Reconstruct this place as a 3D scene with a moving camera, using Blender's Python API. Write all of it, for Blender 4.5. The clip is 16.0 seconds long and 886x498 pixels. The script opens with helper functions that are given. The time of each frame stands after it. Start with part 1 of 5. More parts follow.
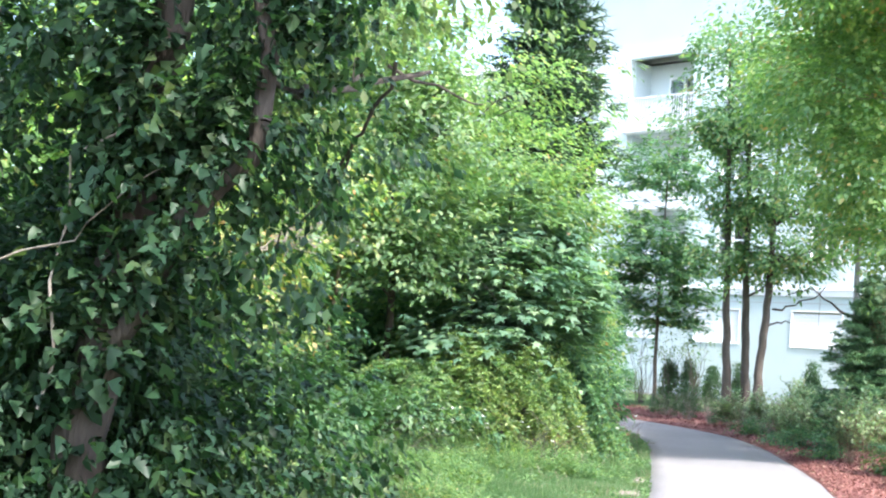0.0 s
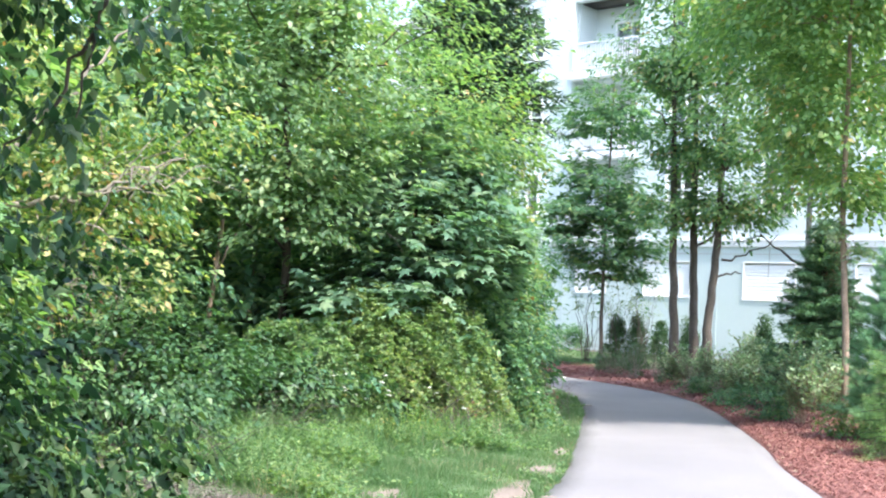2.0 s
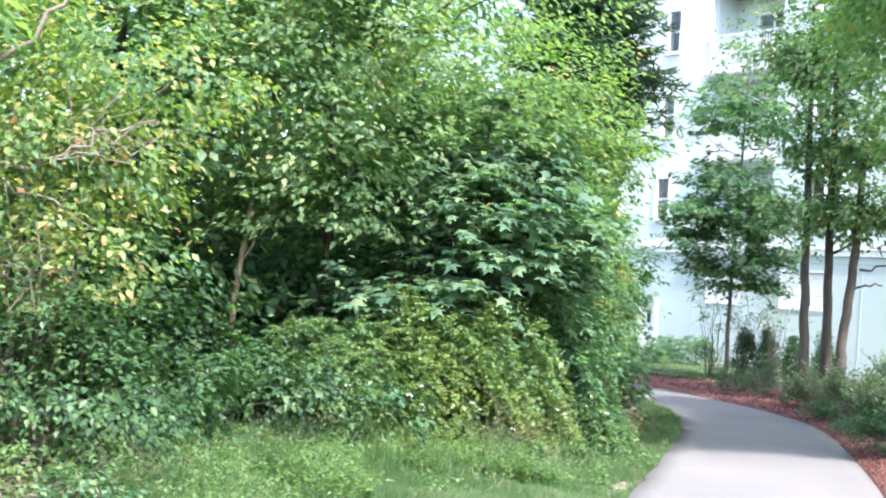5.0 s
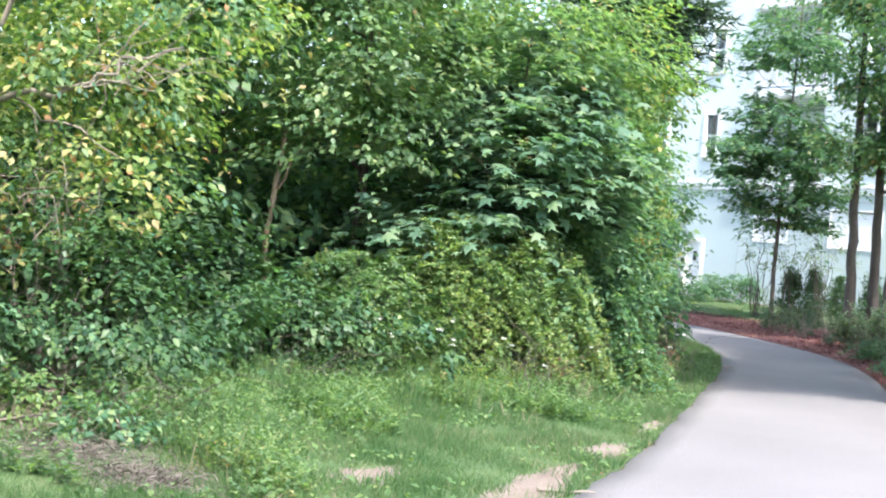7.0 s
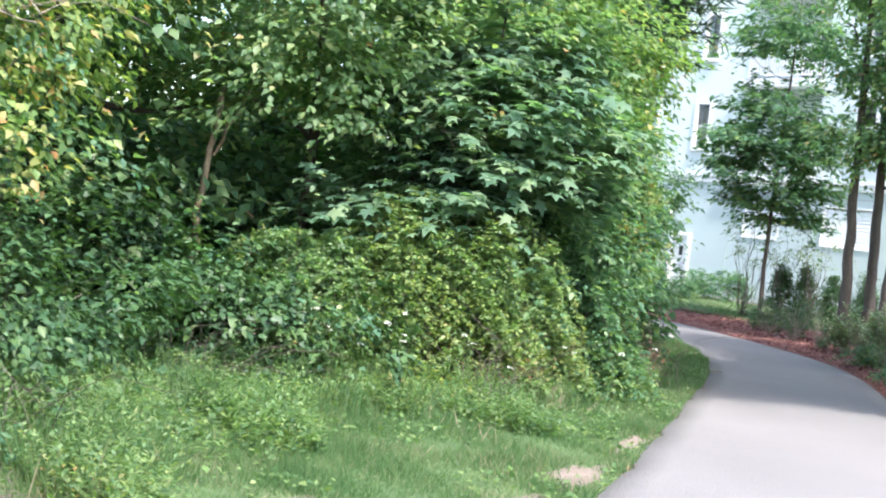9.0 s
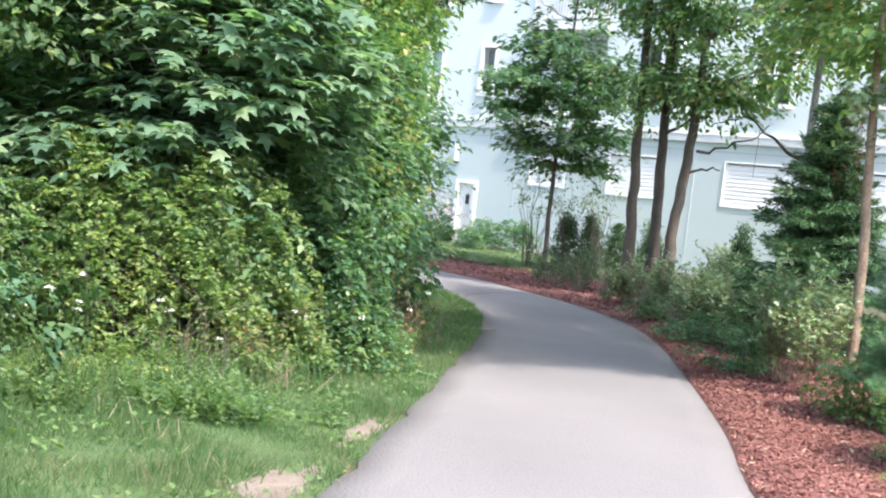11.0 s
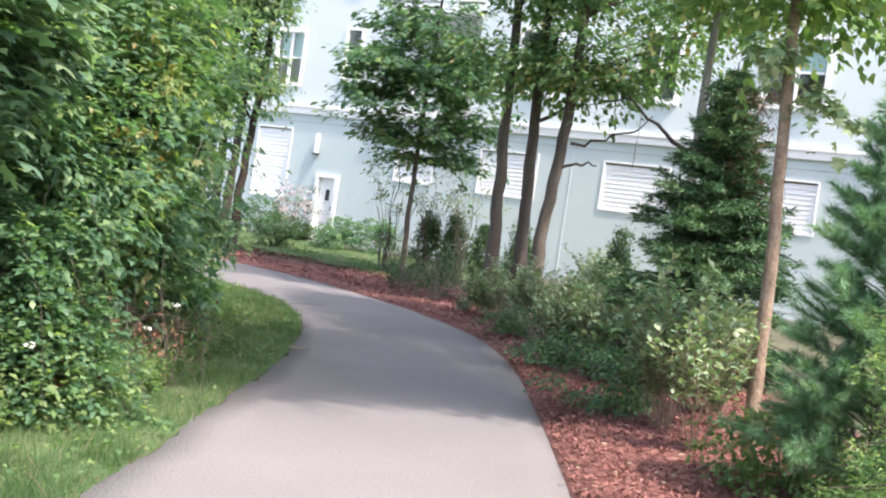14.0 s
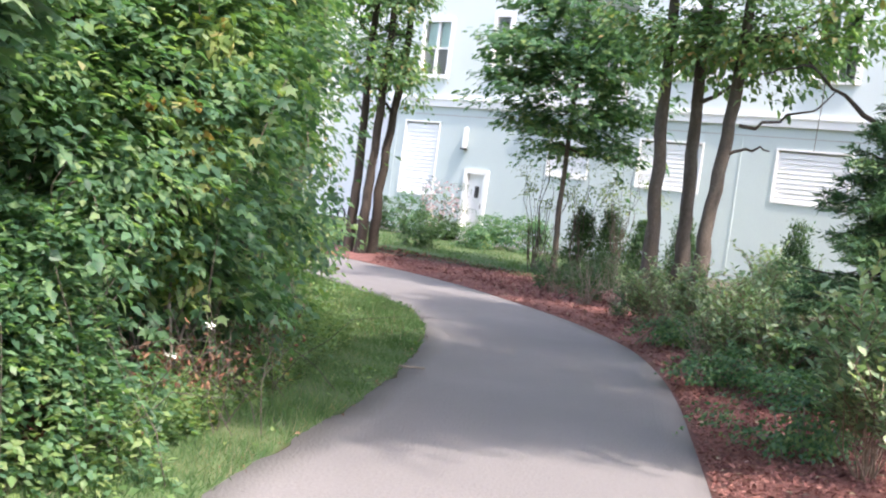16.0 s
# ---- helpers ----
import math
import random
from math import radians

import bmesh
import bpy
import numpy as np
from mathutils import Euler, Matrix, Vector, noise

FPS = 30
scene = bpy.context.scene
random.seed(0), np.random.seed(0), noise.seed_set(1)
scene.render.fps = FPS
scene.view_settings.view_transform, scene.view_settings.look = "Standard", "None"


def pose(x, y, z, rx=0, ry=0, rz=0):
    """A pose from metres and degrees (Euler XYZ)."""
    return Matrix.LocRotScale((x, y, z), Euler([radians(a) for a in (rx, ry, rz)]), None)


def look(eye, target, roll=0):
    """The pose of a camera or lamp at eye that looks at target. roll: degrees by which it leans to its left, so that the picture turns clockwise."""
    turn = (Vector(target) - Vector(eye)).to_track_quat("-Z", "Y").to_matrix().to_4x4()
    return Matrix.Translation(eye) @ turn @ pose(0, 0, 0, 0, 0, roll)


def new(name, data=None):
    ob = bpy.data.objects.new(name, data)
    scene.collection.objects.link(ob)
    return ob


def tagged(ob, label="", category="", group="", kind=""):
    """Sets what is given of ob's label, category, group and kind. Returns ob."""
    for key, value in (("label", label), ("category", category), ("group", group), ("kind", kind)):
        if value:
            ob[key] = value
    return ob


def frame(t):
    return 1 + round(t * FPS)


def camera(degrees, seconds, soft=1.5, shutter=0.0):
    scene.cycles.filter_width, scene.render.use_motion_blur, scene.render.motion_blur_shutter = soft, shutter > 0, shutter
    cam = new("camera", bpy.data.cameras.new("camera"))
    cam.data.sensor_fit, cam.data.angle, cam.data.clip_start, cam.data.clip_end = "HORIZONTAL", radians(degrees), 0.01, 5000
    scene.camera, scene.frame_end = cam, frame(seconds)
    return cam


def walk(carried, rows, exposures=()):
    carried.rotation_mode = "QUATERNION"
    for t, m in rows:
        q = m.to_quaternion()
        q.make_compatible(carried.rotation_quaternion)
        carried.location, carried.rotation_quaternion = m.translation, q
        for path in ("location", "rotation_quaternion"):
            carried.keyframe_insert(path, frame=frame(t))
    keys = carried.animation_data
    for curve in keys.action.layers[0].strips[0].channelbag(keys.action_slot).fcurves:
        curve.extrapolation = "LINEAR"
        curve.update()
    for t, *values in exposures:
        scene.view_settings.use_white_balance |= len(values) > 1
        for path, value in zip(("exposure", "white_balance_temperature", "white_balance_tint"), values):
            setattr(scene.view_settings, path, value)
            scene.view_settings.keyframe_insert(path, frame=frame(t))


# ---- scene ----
cam = camera(38.8, 16.0, soft=2.1)
METRES, EYE, TILT, LEAN, TURN = 15.0, 1.55, 4.6, -4.0, 0.0
ROWS = [
    (0.0, 0.0, 0.0, 0.0, 0.0, 0.0, 0.0),
    (0.5, 0.0119, 0.0384, -0.0031, -2.22, -1.3, 0.34),
    (1.0, 0.0291, 0.0695, -0.0053, -2.89, -1.72, -0.99),
    (1.5, 0.0402, 0.1081, -0.0091, -2.6, -1.72, -1.28),
    (2.0, 0.055, 0.144, -0.0148, -1.78, -1.81, 0.94),
    (2.5, 0.0674, 0.1765, -0.0181, 2.83, -1.26, 0.6),
    (3.0, 0.0765, 0.2144, -0.0201, 4.29, -1.24, 0.49),
    (3.5, 0.0941, 0.2407, -0.023, 3.95, -1.07, -0.59),
    (6.0, 0.138, 0.3089, -0.032, 5.64, -3.18, 0.09),
    (6.5, 0.1377, 0.3082, -0.0319, 5.68, -4.57, -0.2),
    (7.0, 0.1412, 0.3087, -0.0312, 7.45, -4.5, -1.01),
    (7.5, 0.1443, 0.3218, -0.0335, 9.25, -4.86, 1.44),
    (8.0, 0.1413, 0.3548, -0.0373, 8.16, -4.87, -1.72),
    (10.5, 0.1678, 0.5379, -0.0552, 2.69, -5.45, -1.38),
    (11.0, 0.1801, 0.5721, -0.0592, -2.22, -6.7, -3.1),
    (11.5, 0.1882, 0.606, -0.0668, -2.94, -6.46, -4.82),
    (12.0, 0.1977, 0.6453, -0.07, -4.19, -5.99, -2.22),
    (12.5, 0.2112, 0.6795, -0.0719, -3.58, -6.62, -4.52),
    (13.0, 0.2237, 0.7179, -0.0746, -5.3, -6.36, -4.08),
    (13.5, 0.239, 0.7538, -0.079, -7.72, -5.97, -4.16),
    (14.0, 0.2474, 0.7899, -0.0837, -7.28, -6.22, -5.02),
    (14.5, 0.2587, 0.8259, -0.0896, -7.04, -6.43, -3.67),
    (15.0, 0.2674, 0.8603, -0.0922, -5.51, -6.31, -5.26),
    (15.5, 0.2741, 0.8973, -0.0945, -3.35, -6.91, -4.63),
    (16.0, 0.2826, 0.9352, -0.0989, 0.12, -6.78, -3.54),
]
EXPOSURES = [(0.0, 2.46, 6250, 12), (1.5, 2.22, 6250, 12), (3.5, 2.36, 6250, 12), (7.0, 2.16, 6350, 13), (10.5, 2.07, 6500, 14), (12.5, 1.88, 6800, 18), (16.0, 1.98, 6850, 20)]
walk(cam, [(t, pose(0, 0, EYE, TILT, LEAN, TURN) @ pose(METRES * x, METRES * y, METRES * z, 90 + pitch, roll, yaw)) for t, x, y, z, yaw, pitch, roll in ROWS], EXPOSURES)

# ---- world and light ----
world = bpy.data.worlds.new("sky")
scene.world = world
world.use_nodes = True
wn = world.node_tree.nodes
sky = wn.new("ShaderNodeTexSky")
sky.sky_type, sky.sun_disc = "NISHITA", False
SUN_EL, SUN_AZ = radians(60), radians(146.5)
sky.sun_elevation, sky.sun_rotation = SUN_EL, SUN_AZ
sky.dust_density, sky.air_density = 2.5, 1.2
wn["Background"].inputs["Strength"].default_value = 0.15
world.node_tree.links.new(sky.outputs[0], wn["Background"].inputs["Color"])
lamp = bpy.data.lights.new("sun", "SUN")
lamp.energy, lamp.angle, lamp.color = 2.25, radians(1.4), (1.0, 0.95, 0.86)
sun = new("sun", lamp)
sun.matrix_world = look((math.sin(SUN_AZ) * 40, math.cos(SUN_AZ) * 40, 40 * math.tan(SUN_EL)), (0, 0, 0))

# ---- materials ----


def base_mat(name, rough=0.8):
    m = bpy.data.materials.new(name)
    m.use_nodes = True
    n, l = m.node_tree.nodes, m.node_tree.links
    b = n["Principled BSDF"]
    b.inputs["Roughness"].default_value = rough
    return m, n, l, b


def ramp(n, stops):
    r = n.new("ShaderNodeValToRGB")
    while len(r.color_ramp.elements) < len(stops):
        r.color_ramp.elements.new(0.5)
    for e, (p, c) in zip(r.color_ramp.elements, stops):
        e.position, e.color = p, (*c, 1)
    return r


def leaf_mat(name, stops, through_part=0.42, rough=0.42, gloss=0.3):
    """Leaves: colour by leaf, patches of older growth, light let through."""
    m, n, l, b = base_mat(name, rough)
    b.inputs["Specular IOR Level"].default_value = gloss
    geo, tc = n.new("ShaderNodeNewGeometry"), n.new("ShaderNodeTexCoord")
    big = n.new("ShaderNodeTexNoise")
    big.inputs["Scale"].default_value, big.inputs["Detail"].default_value = 1.3, 3
    l.new(tc.outputs["Object"], big.inputs["Vector"])
    add = n.new("ShaderNodeMath")
    add.operation = "MULTIPLY_ADD"
    l.new(big.outputs["Fac"], add.inputs[0])
    add.inputs[1].default_value = 0.9
    sub = n.new("ShaderNodeMath")
    sub.operation = "MULTIPLY_ADD"
    l.new(geo.outputs["Random Per Island"], sub.inputs[0])
    sub.inputs[1].default_value, sub.inputs[2].default_value = 0.8, -0.35
    l.new(sub.outputs[0], add.inputs[2])
    r = ramp(n, stops)
    l.new(add.outputs[0], r.inputs["Fac"])
    fine = n.new("ShaderNodeTexNoise")
    fine.inputs["Scale"].default_value = 60
    l.new(tc.outputs["Object"], fine.inputs["Vector"])
    mix = n.new("ShaderNodeMix")
    mix.data_type, mix.blend_type = "RGBA", "MULTIPLY"
    mix.inputs["Factor"].default_value = 0.35
    l.new(r.outputs["Color"], mix.inputs["A"])
    l.new(fine.outputs["Color"], mix.inputs["B"])
    l.new(mix.outputs["Result"], b.inputs["Base Color"])
    tr = n.new("ShaderNodeBsdfTranslucent")
    warm = n.new("ShaderNodeMix")
    warm.data_type, warm.blend_type = "RGBA", "MULTIPLY"
    warm.inputs["Factor"].default_value = 1
    warm.inputs["B"].default_value = (1.6, 1.8, 0.8, 1)
    l.new(mix.outputs["Result"], warm.inputs["A"])
    l.new(warm.outputs["Result"], tr.inputs["Color"])
    ms = n.new("ShaderNodeMixShader")
    ms.inputs[0].default_value = through_part
    l.new(b.outputs[0], ms.inputs[1])
    l.new(tr.outputs[0], ms.inputs[2])
    l.new(ms.outputs[0], n["Material Output"].inputs["Surface"])
    return m


def noise_mat(name, stops, scale=4.0, fine_scale=60.0, rough=0.85, bump=0.3, stretch=(1, 1, 1), island=0.0):
    """A weathered surface: large blotches, fine grain and relief."""
    m, n, l, b = base_mat(name, rough)
    tc, mp = n.new("ShaderNodeTexCoord"), n.new("ShaderNodeMapping")
    mp.inputs["Scale"].default_value = stretch
    l.new(tc.outputs["Object"], mp.inputs["Vector"])
    a, c = n.new("ShaderNodeTexNoise"), n.new("ShaderNodeTexNoise")
    a.inputs["Scale"].default_value, a.inputs["Detail"].default_value = scale, 5
    c.inputs["Scale"].default_value, c.inputs["Detail"].default_value = fine_scale, 4
    for t in (a, c):
        l.new(mp.outputs[0], t.inputs["Vector"])
    s = n.new("ShaderNodeMath")
    s.operation = "MULTIPLY_ADD"
    s.inputs[1].default_value = 0.5
    h = n.new("ShaderNodeMath")
    h.operation = "MULTIPLY"
    h.inputs[1].default_value = 0.5
    l.new(c.outputs["Fac"], h.inputs[0])
    l.new(a.outputs["Fac"], s.inputs[0])
    l.new(h.outputs[0], s.inputs[2])
    src = s
    if island:
        geo = n.new("ShaderNodeNewGeometry")
        k = n.new("ShaderNodeMath")
        k.operation = "MULTIPLY_ADD"
        l.new(geo.outputs["Random Per Island"], k.inputs[0])
        k.inputs[1].default_value = island
        o = n.new("ShaderNodeMath")
        o.operation = "SUBTRACT"
        l.new(s.outputs[0], o.inputs[0])
        o.inputs[1].default_value = island / 2
        l.new(o.outputs[0], k.inputs[2])
        src = k
    r = ramp(n, stops)
    l.new(src.outputs[0], r.inputs["Fac"])
    l.new(r.outputs["Color"], b.inputs["Base Color"])
    bp = n.new("ShaderNodeBump")
    bp.inputs["Strength"].default_value, bp.inputs["Distance"].default_value = bump, 0.02
    l.new(c.outputs["Fac"], bp.inputs["Height"])
    l.new(bp.outputs[0], b.inputs["Normal"])
    return m


G = {
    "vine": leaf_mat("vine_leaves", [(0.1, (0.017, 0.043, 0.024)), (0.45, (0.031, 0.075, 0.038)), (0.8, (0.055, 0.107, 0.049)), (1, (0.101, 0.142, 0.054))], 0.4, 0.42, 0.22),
    "shrub": leaf_mat("shrub_leaves", [(0.1, (0.059, 0.142, 0.085)), (0.45, (0.100, 0.218, 0.131)), (0.75, (0.169, 0.297, 0.156)), (1, (0.300, 0.385, 0.172))]),
    "hedge": leaf_mat("hedge_leaves", [(0.1, (0.056, 0.130, 0.077)), (0.45, (0.096, 0.202, 0.118)), (0.75, (0.158, 0.278, 0.142)), (1, (0.276, 0.360, 0.154))], 0.42),
    "dark": leaf_mat("dark_shrub_leaves", [(0.1, (0.033, 0.080, 0.036)), (0.5, (0.056, 0.127, 0.054)), (0.9, (0.098, 0.174, 0.059))], 0.25),
    "maple": leaf_mat("maple_leaves", [(0.1, (0.088, 0.172, 0.122)), (0.5, (0.155, 0.270, 0.186)), (0.9, (0.265, 0.365, 0.220))], 0.45),
    "yellow": leaf_mat("yellowing_leaves", [(0.1, (0.100, 0.182, 0.066)), (0.45, (0.178, 0.278, 0.095)), (0.68, (0.311, 0.385, 0.142)), (0.85, (0.490, 0.438, 0.200)), (0.95, (0.500, 0.257, 0.130))], 0.45),
    "bramble": leaf_mat("bramble_leaves", [(0.08, (0.094, 0.172, 0.090)), (0.4, (0.159, 0.260, 0.113)), (0.7, (0.258, 0.354, 0.140)), (0.95, (0.351, 0.385, 0.155)), (1, (0.345, 0.253, 0.127))]),
    "canopy": leaf_mat("canopy_leaves", [(0.1, (0.101, 0.186, 0.101)), (0.45, (0.175, 0.283, 0.153)), (0.8, (0.277, 0.378, 0.190)), (0.97, (0.407, 0.417, 0.207)), (1, (0.493, 0.296, 0.164))], 0.5),
    "olive": leaf_mat("olive_leaves", [(0.1, (0.077, 0.122, 0.058)), (0.5, (0.138, 0.196, 0.090)), (0.9, (0.237, 0.294, 0.129))], 0.5),
    "upright": leaf_mat("grey_green_upright_leaves", [(0.1, (0.149, 0.249, 0.155)), (0.5, (0.260, 0.374, 0.231)), (0.85, (0.418, 0.500, 0.323)), (1, (0.500, 0.500, 0.378))], 0.3, 0.4),
    "birch": leaf_mat("birch_leaves", [(0.1, (0.108, 0.210, 0.086)), (0.5, (0.179, 0.307, 0.122)), (0.85, (0.305, 0.404, 0.147)), (1, (0.500, 0.282, 0.149))], 0.45),
    "tree": leaf_mat("tree_leaves", [(0.1, (0.083, 0.171, 0.106)), (0.5, (0.142, 0.262, 0.137)), (0.85, (0.233, 0.343, 0.164)), (1, (0.422, 0.282, 0.184))], 0.48),
    "rhodo": leaf_mat("grey_green_leaves", [(0.1, (0.121, 0.189, 0.114)), (0.5, (0.205, 0.283, 0.161)), (0.85, (0.318, 0.377, 0.228)), (1, (0.424, 0.377, 0.228))], 0.35, 0.45),
    "spruce": leaf_mat("spruce_needles", [(0.1, (0.063, 0.146, 0.083)), (0.6, (0.109, 0.235, 0.111)), (1, (0.220, 0.322, 0.139))], 0.1, 0.5),
    "fir": leaf_mat("fir_needles", [(0.1, (0.032, 0.072, 0.044)), (0.6, (0.055, 0.112, 0.064)), (1, (0.095, 0.165, 0.085))], 0.15, 0.5),
    "pine": leaf_mat("pine_needles", [(0.1, (0.107, 0.243, 0.139)), (0.6, (0.182, 0.367, 0.198)), (1, (0.277, 0.446, 0.232))], 0.2, 0.45),
    "yew": leaf_mat("spruce_tips", [(0.1, (0.115, 0.245, 0.095)), (0.6, (0.210, 0.370, 0.125)), (1, (0.350, 0.470, 0.150))], 0.3, 0.45),
    "grass": leaf_mat("grass_blades", [(0.1, (0.063, 0.137, 0.056)), (0.45, (0.103, 0.196, 0.080)), (0.75, (0.153, 0.230, 0.106)), (0.92, (0.243, 0.255, 0.157)), (1, (0.325, 0.294, 0.213))], 0.35, 0.55),
    "weed": leaf_mat("weed_leaves", [(0.1, (0.084, 0.166, 0.068)), (0.6, (0.143, 0.242, 0.086)), (1, (0.239, 0.310, 0.121))], 0.35, 0.45),
}
BARK = noise_mat("dark_bark", [(0.25, (0.026, 0.02, 0.016)), (0.55, (0.06, 0.047, 0.038)), (0.8, (0.11, 0.092, 0.076))], 6, 45, 0.9, 0.9, (1, 1, 0.25))
SLIMBARK = noise_mat("pale_grey_bark", [(0.3, (0.16, 0.15, 0.135)), (0.5, (0.27, 0.26, 0.24)), (0.7, (0.38, 0.37, 0.34))], 7, 50, 0.9, 0.6, (1, 1, 0.4))
GREYBARK = noise_mat("grey_bark", [(0.25, (0.045, 0.036, 0.03)), (0.55, (0.1, 0.083, 0.068)), (0.8, (0.18, 0.155, 0.13))], 7, 50, 0.9, 0.7, (1, 1, 0.35))
PALEBARK = noise_mat("pale_tan_bark", [(0.25, (0.1, 0.07, 0.05)), (0.5, (0.23, 0.165, 0.115)), (0.75, (0.38, 0.3, 0.225))], 8, 50, 0.85, 0.6, (1, 1, 0.6))
TWIG = noise_mat("dry_twigs", [(0.2, (0.12, 0.095, 0.075)), (0.8, (0.32, 0.28, 0.23))], 9, 60, 0.9, 0.4, island=0.5)
SOIL = noise_mat("soil_and_litter", [(0.32, (0.035, 0.028, 0.02)), (0.46, (0.075, 0.06, 0.04)), (0.56, (0.07, 0.085, 0.035)), (0.68, (0.14, 0.115, 0.08))], 1.2, 30, 0.95, 0.8)
TURF = noise_mat("turf", [(0.35, (0.04, 0.075, 0.026)), (0.5, (0.065, 0.115, 0.038)), (0.6, (0.095, 0.12, 0.05)), (0.7, (0.15, 0.135, 0.078))], 1.8, 40, 0.95, 0.8)
ASPHALT = noise_mat("worn_asphalt", [(0.28, (0.13, 0.124, 0.126)), (0.46, (0.161, 0.154, 0.157)), (0.54, (0.172, 0.164, 0.167)), (0.72, (0.215, 0.206, 0.209))], 0.45, 45, 0.92, 0.6)
MULCH = noise_mat("red_bark_mulch", [(0.2, (0.078, 0.031, 0.028)), (0.5, (0.187, 0.077, 0.065)), (0.8, (0.335, 0.165, 0.138))], 3, 70, 0.95, 1.0)
CHIP = noise_mat("mulch_chips", [(0.15, (0.099, 0.035, 0.031)), (0.5, (0.207, 0.081, 0.069)), (0.8, (0.325, 0.155, 0.125)), (0.97, (0.542, 0.412, 0.376))], 3, 60, 0.95, 0.6, island=0.6)
DIRT = noise_mat("trodden_sand", [(0.35, (0.11, 0.086, 0.068)), (0.5, (0.165, 0.133, 0.107)), (0.65, (0.22, 0.185, 0.155))], 4, 45, 0.95, 0.7)
BLUE = noise_mat("pale_blue_panels", [(0.3, (0.43, 0.51, 0.512)), (0.7, (0.52, 0.6, 0.6))], 0.5, 30, 0.7, 0.08)
PALE = noise_mat("pale_upper_panels", [(0.3, (0.54, 0.61, 0.615)), (0.7, (0.62, 0.69, 0.69))], 0.5, 30, 0.7, 0.08)
WHITE = noise_mat("white_trim_paint", [(0.2, (0.74, 0.75, 0.75)), (0.6, (0.8, 0.81, 0.81))], 1.0, 40, 0.5, 0.06)
CONC = noise_mat("concrete", [(0.2, (0.28, 0.27, 0.25)), (0.5, (0.38, 0.37, 0.345)), (0.8, (0.46, 0.45, 0.42))], 1.5, 60, 0.9, 0.3)
STONE = noise_mat("dark_retaining_stone", [(0.2, (0.1, 0.09, 0.08)), (0.8, (0.22, 0.2, 0.18))], 2, 40, 0.9, 0.6)
BLACK = noise_mat("black_painted_metal", [(0.2, (0.012, 0.012, 0.013)), (0.8, (0.03, 0.03, 0.03))], 3, 60, 0.45, 0.1)
ROOM = noise_mat("dim_room_plaster", [(0.2, (0.3, 0.29, 0.27)), (0.8, (0.36, 0.35, 0.33))], 2, 40, 0.9, 0.05)
BLIND = noise_mat("pale_green_blind", [(0.2, (0.34, 0.55, 0.5)), (0.8, (0.4, 0.62, 0.56))], 1, 40, 0.8, 0.05)
PETAL = noise_mat("white_petals", [(0.2, (0.7, 0.7, 0.64)), (0.8, (0.8, 0.8, 0.76))], 5, 40, 0.6, 0.05)
PINK = noise_mat("pale_pink_petals", [(0.2, (0.36, 0.25, 0.26)), (0.8, (0.5, 0.38, 0.38))], 5, 40, 0.6, 0.05)
RUST = noise_mat("dead_brown_leaves", [(0.2, (0.1, 0.045, 0.03)), (0.5, (0.19, 0.085, 0.05)), (0.85, (0.3, 0.18, 0.11))], 4, 50, 0.9, 0.2, island=0.6)
LITTERMAT = noise_mat("grey_brown_litter", [(0.2, (0.05, 0.04, 0.033)), (0.5, (0.1, 0.083, 0.07)), (0.85, (0.19, 0.165, 0.14))], 4, 50, 0.9, 0.2, island=0.6)
STRAW = noise_mat("dry_straw", [(0.2, (0.22, 0.17, 0.11)), (0.8, (0.4, 0.33, 0.23))], 4, 50, 0.9, 0.2, island=0.6)
GLASS, gn, gl, gb = base_mat("window_glass", 0.04)
gb.inputs["Base Color"].default_value = (0.9, 0.95, 0.95, 1)
gb.inputs["Transmission Weight"].default_value = 1.0
gb.inputs["IOR"].default_value = 1.45

# ---- mesh helpers ----
rng = np.random.default_rng(7)


def mesh_arrays(name, v, f, material, smooth=False):
    """A mesh from an array of corners and one of faces (all with the same count of corners)."""
    me = bpy.data.meshes.new(name)
    v, f = np.asarray(v, dtype=np.float32), np.asarray(f, dtype=np.int32)
    k = f.shape[1]
    me.vertices.add(len(v))
    me.vertices.foreach_set("co", v.ravel())
    me.loops.add(f.size)
    me.loops.foreach_set("vertex_index", f.ravel())
    me.polygons.add(len(f))
    me.polygons.foreach_set("loop_start", np.arange(0, f.size, k, dtype=np.int32))
    me.polygons.foreach_set("loop_total", np.full(len(f), k, dtype=np.int32))
    if smooth:
        me.polygons.foreach_set("use_smooth", np.ones(len(f), dtype=bool))
    me.update(calc_edges=True)
    me.materials.append(material)
    return me


def part(name, me, material, parent, label=""):
    """Links a bmesh or a mesh as one object under a thing or a part."""
    if isinstance(me, bmesh.types.BMesh):
        bm, me = me, bpy.data.meshes.new(name)
        bm.to_mesh(me)
        bm.free()
        me.materials.append(material)
    ob = new(name, me)
    ob.parent = parent
    return tagged(ob, label)


def thing(name, m, label, category, group=""):
    ob = new(name)
    ob.matrix_world = m
    ob.empty_display_size = 0.2
    return tagged(ob, label, category, group)


def box(bm, x0, x1, y0, y1, z0, z1, bevel=0.0):
    r = bmesh.ops.create_cube(bm, size=1, matrix=Matrix.Translation(((x0 + x1) / 2, (y0 + y1) / 2, (z0 + z1) / 2)) @ Matrix.Diagonal((x1 - x0, y1 - y0, z1 - z0, 1)))
    if bevel:
        es = list({e for w in r["verts"] for e in w.link_edges})
        bmesh.ops.bevel(bm, geom=es, offset=bevel, segments=2, affect="EDGES")
    return bm


def one_box(*a, bevel=0.0):
    return box(bmesh.new(), *a, bevel=bevel)


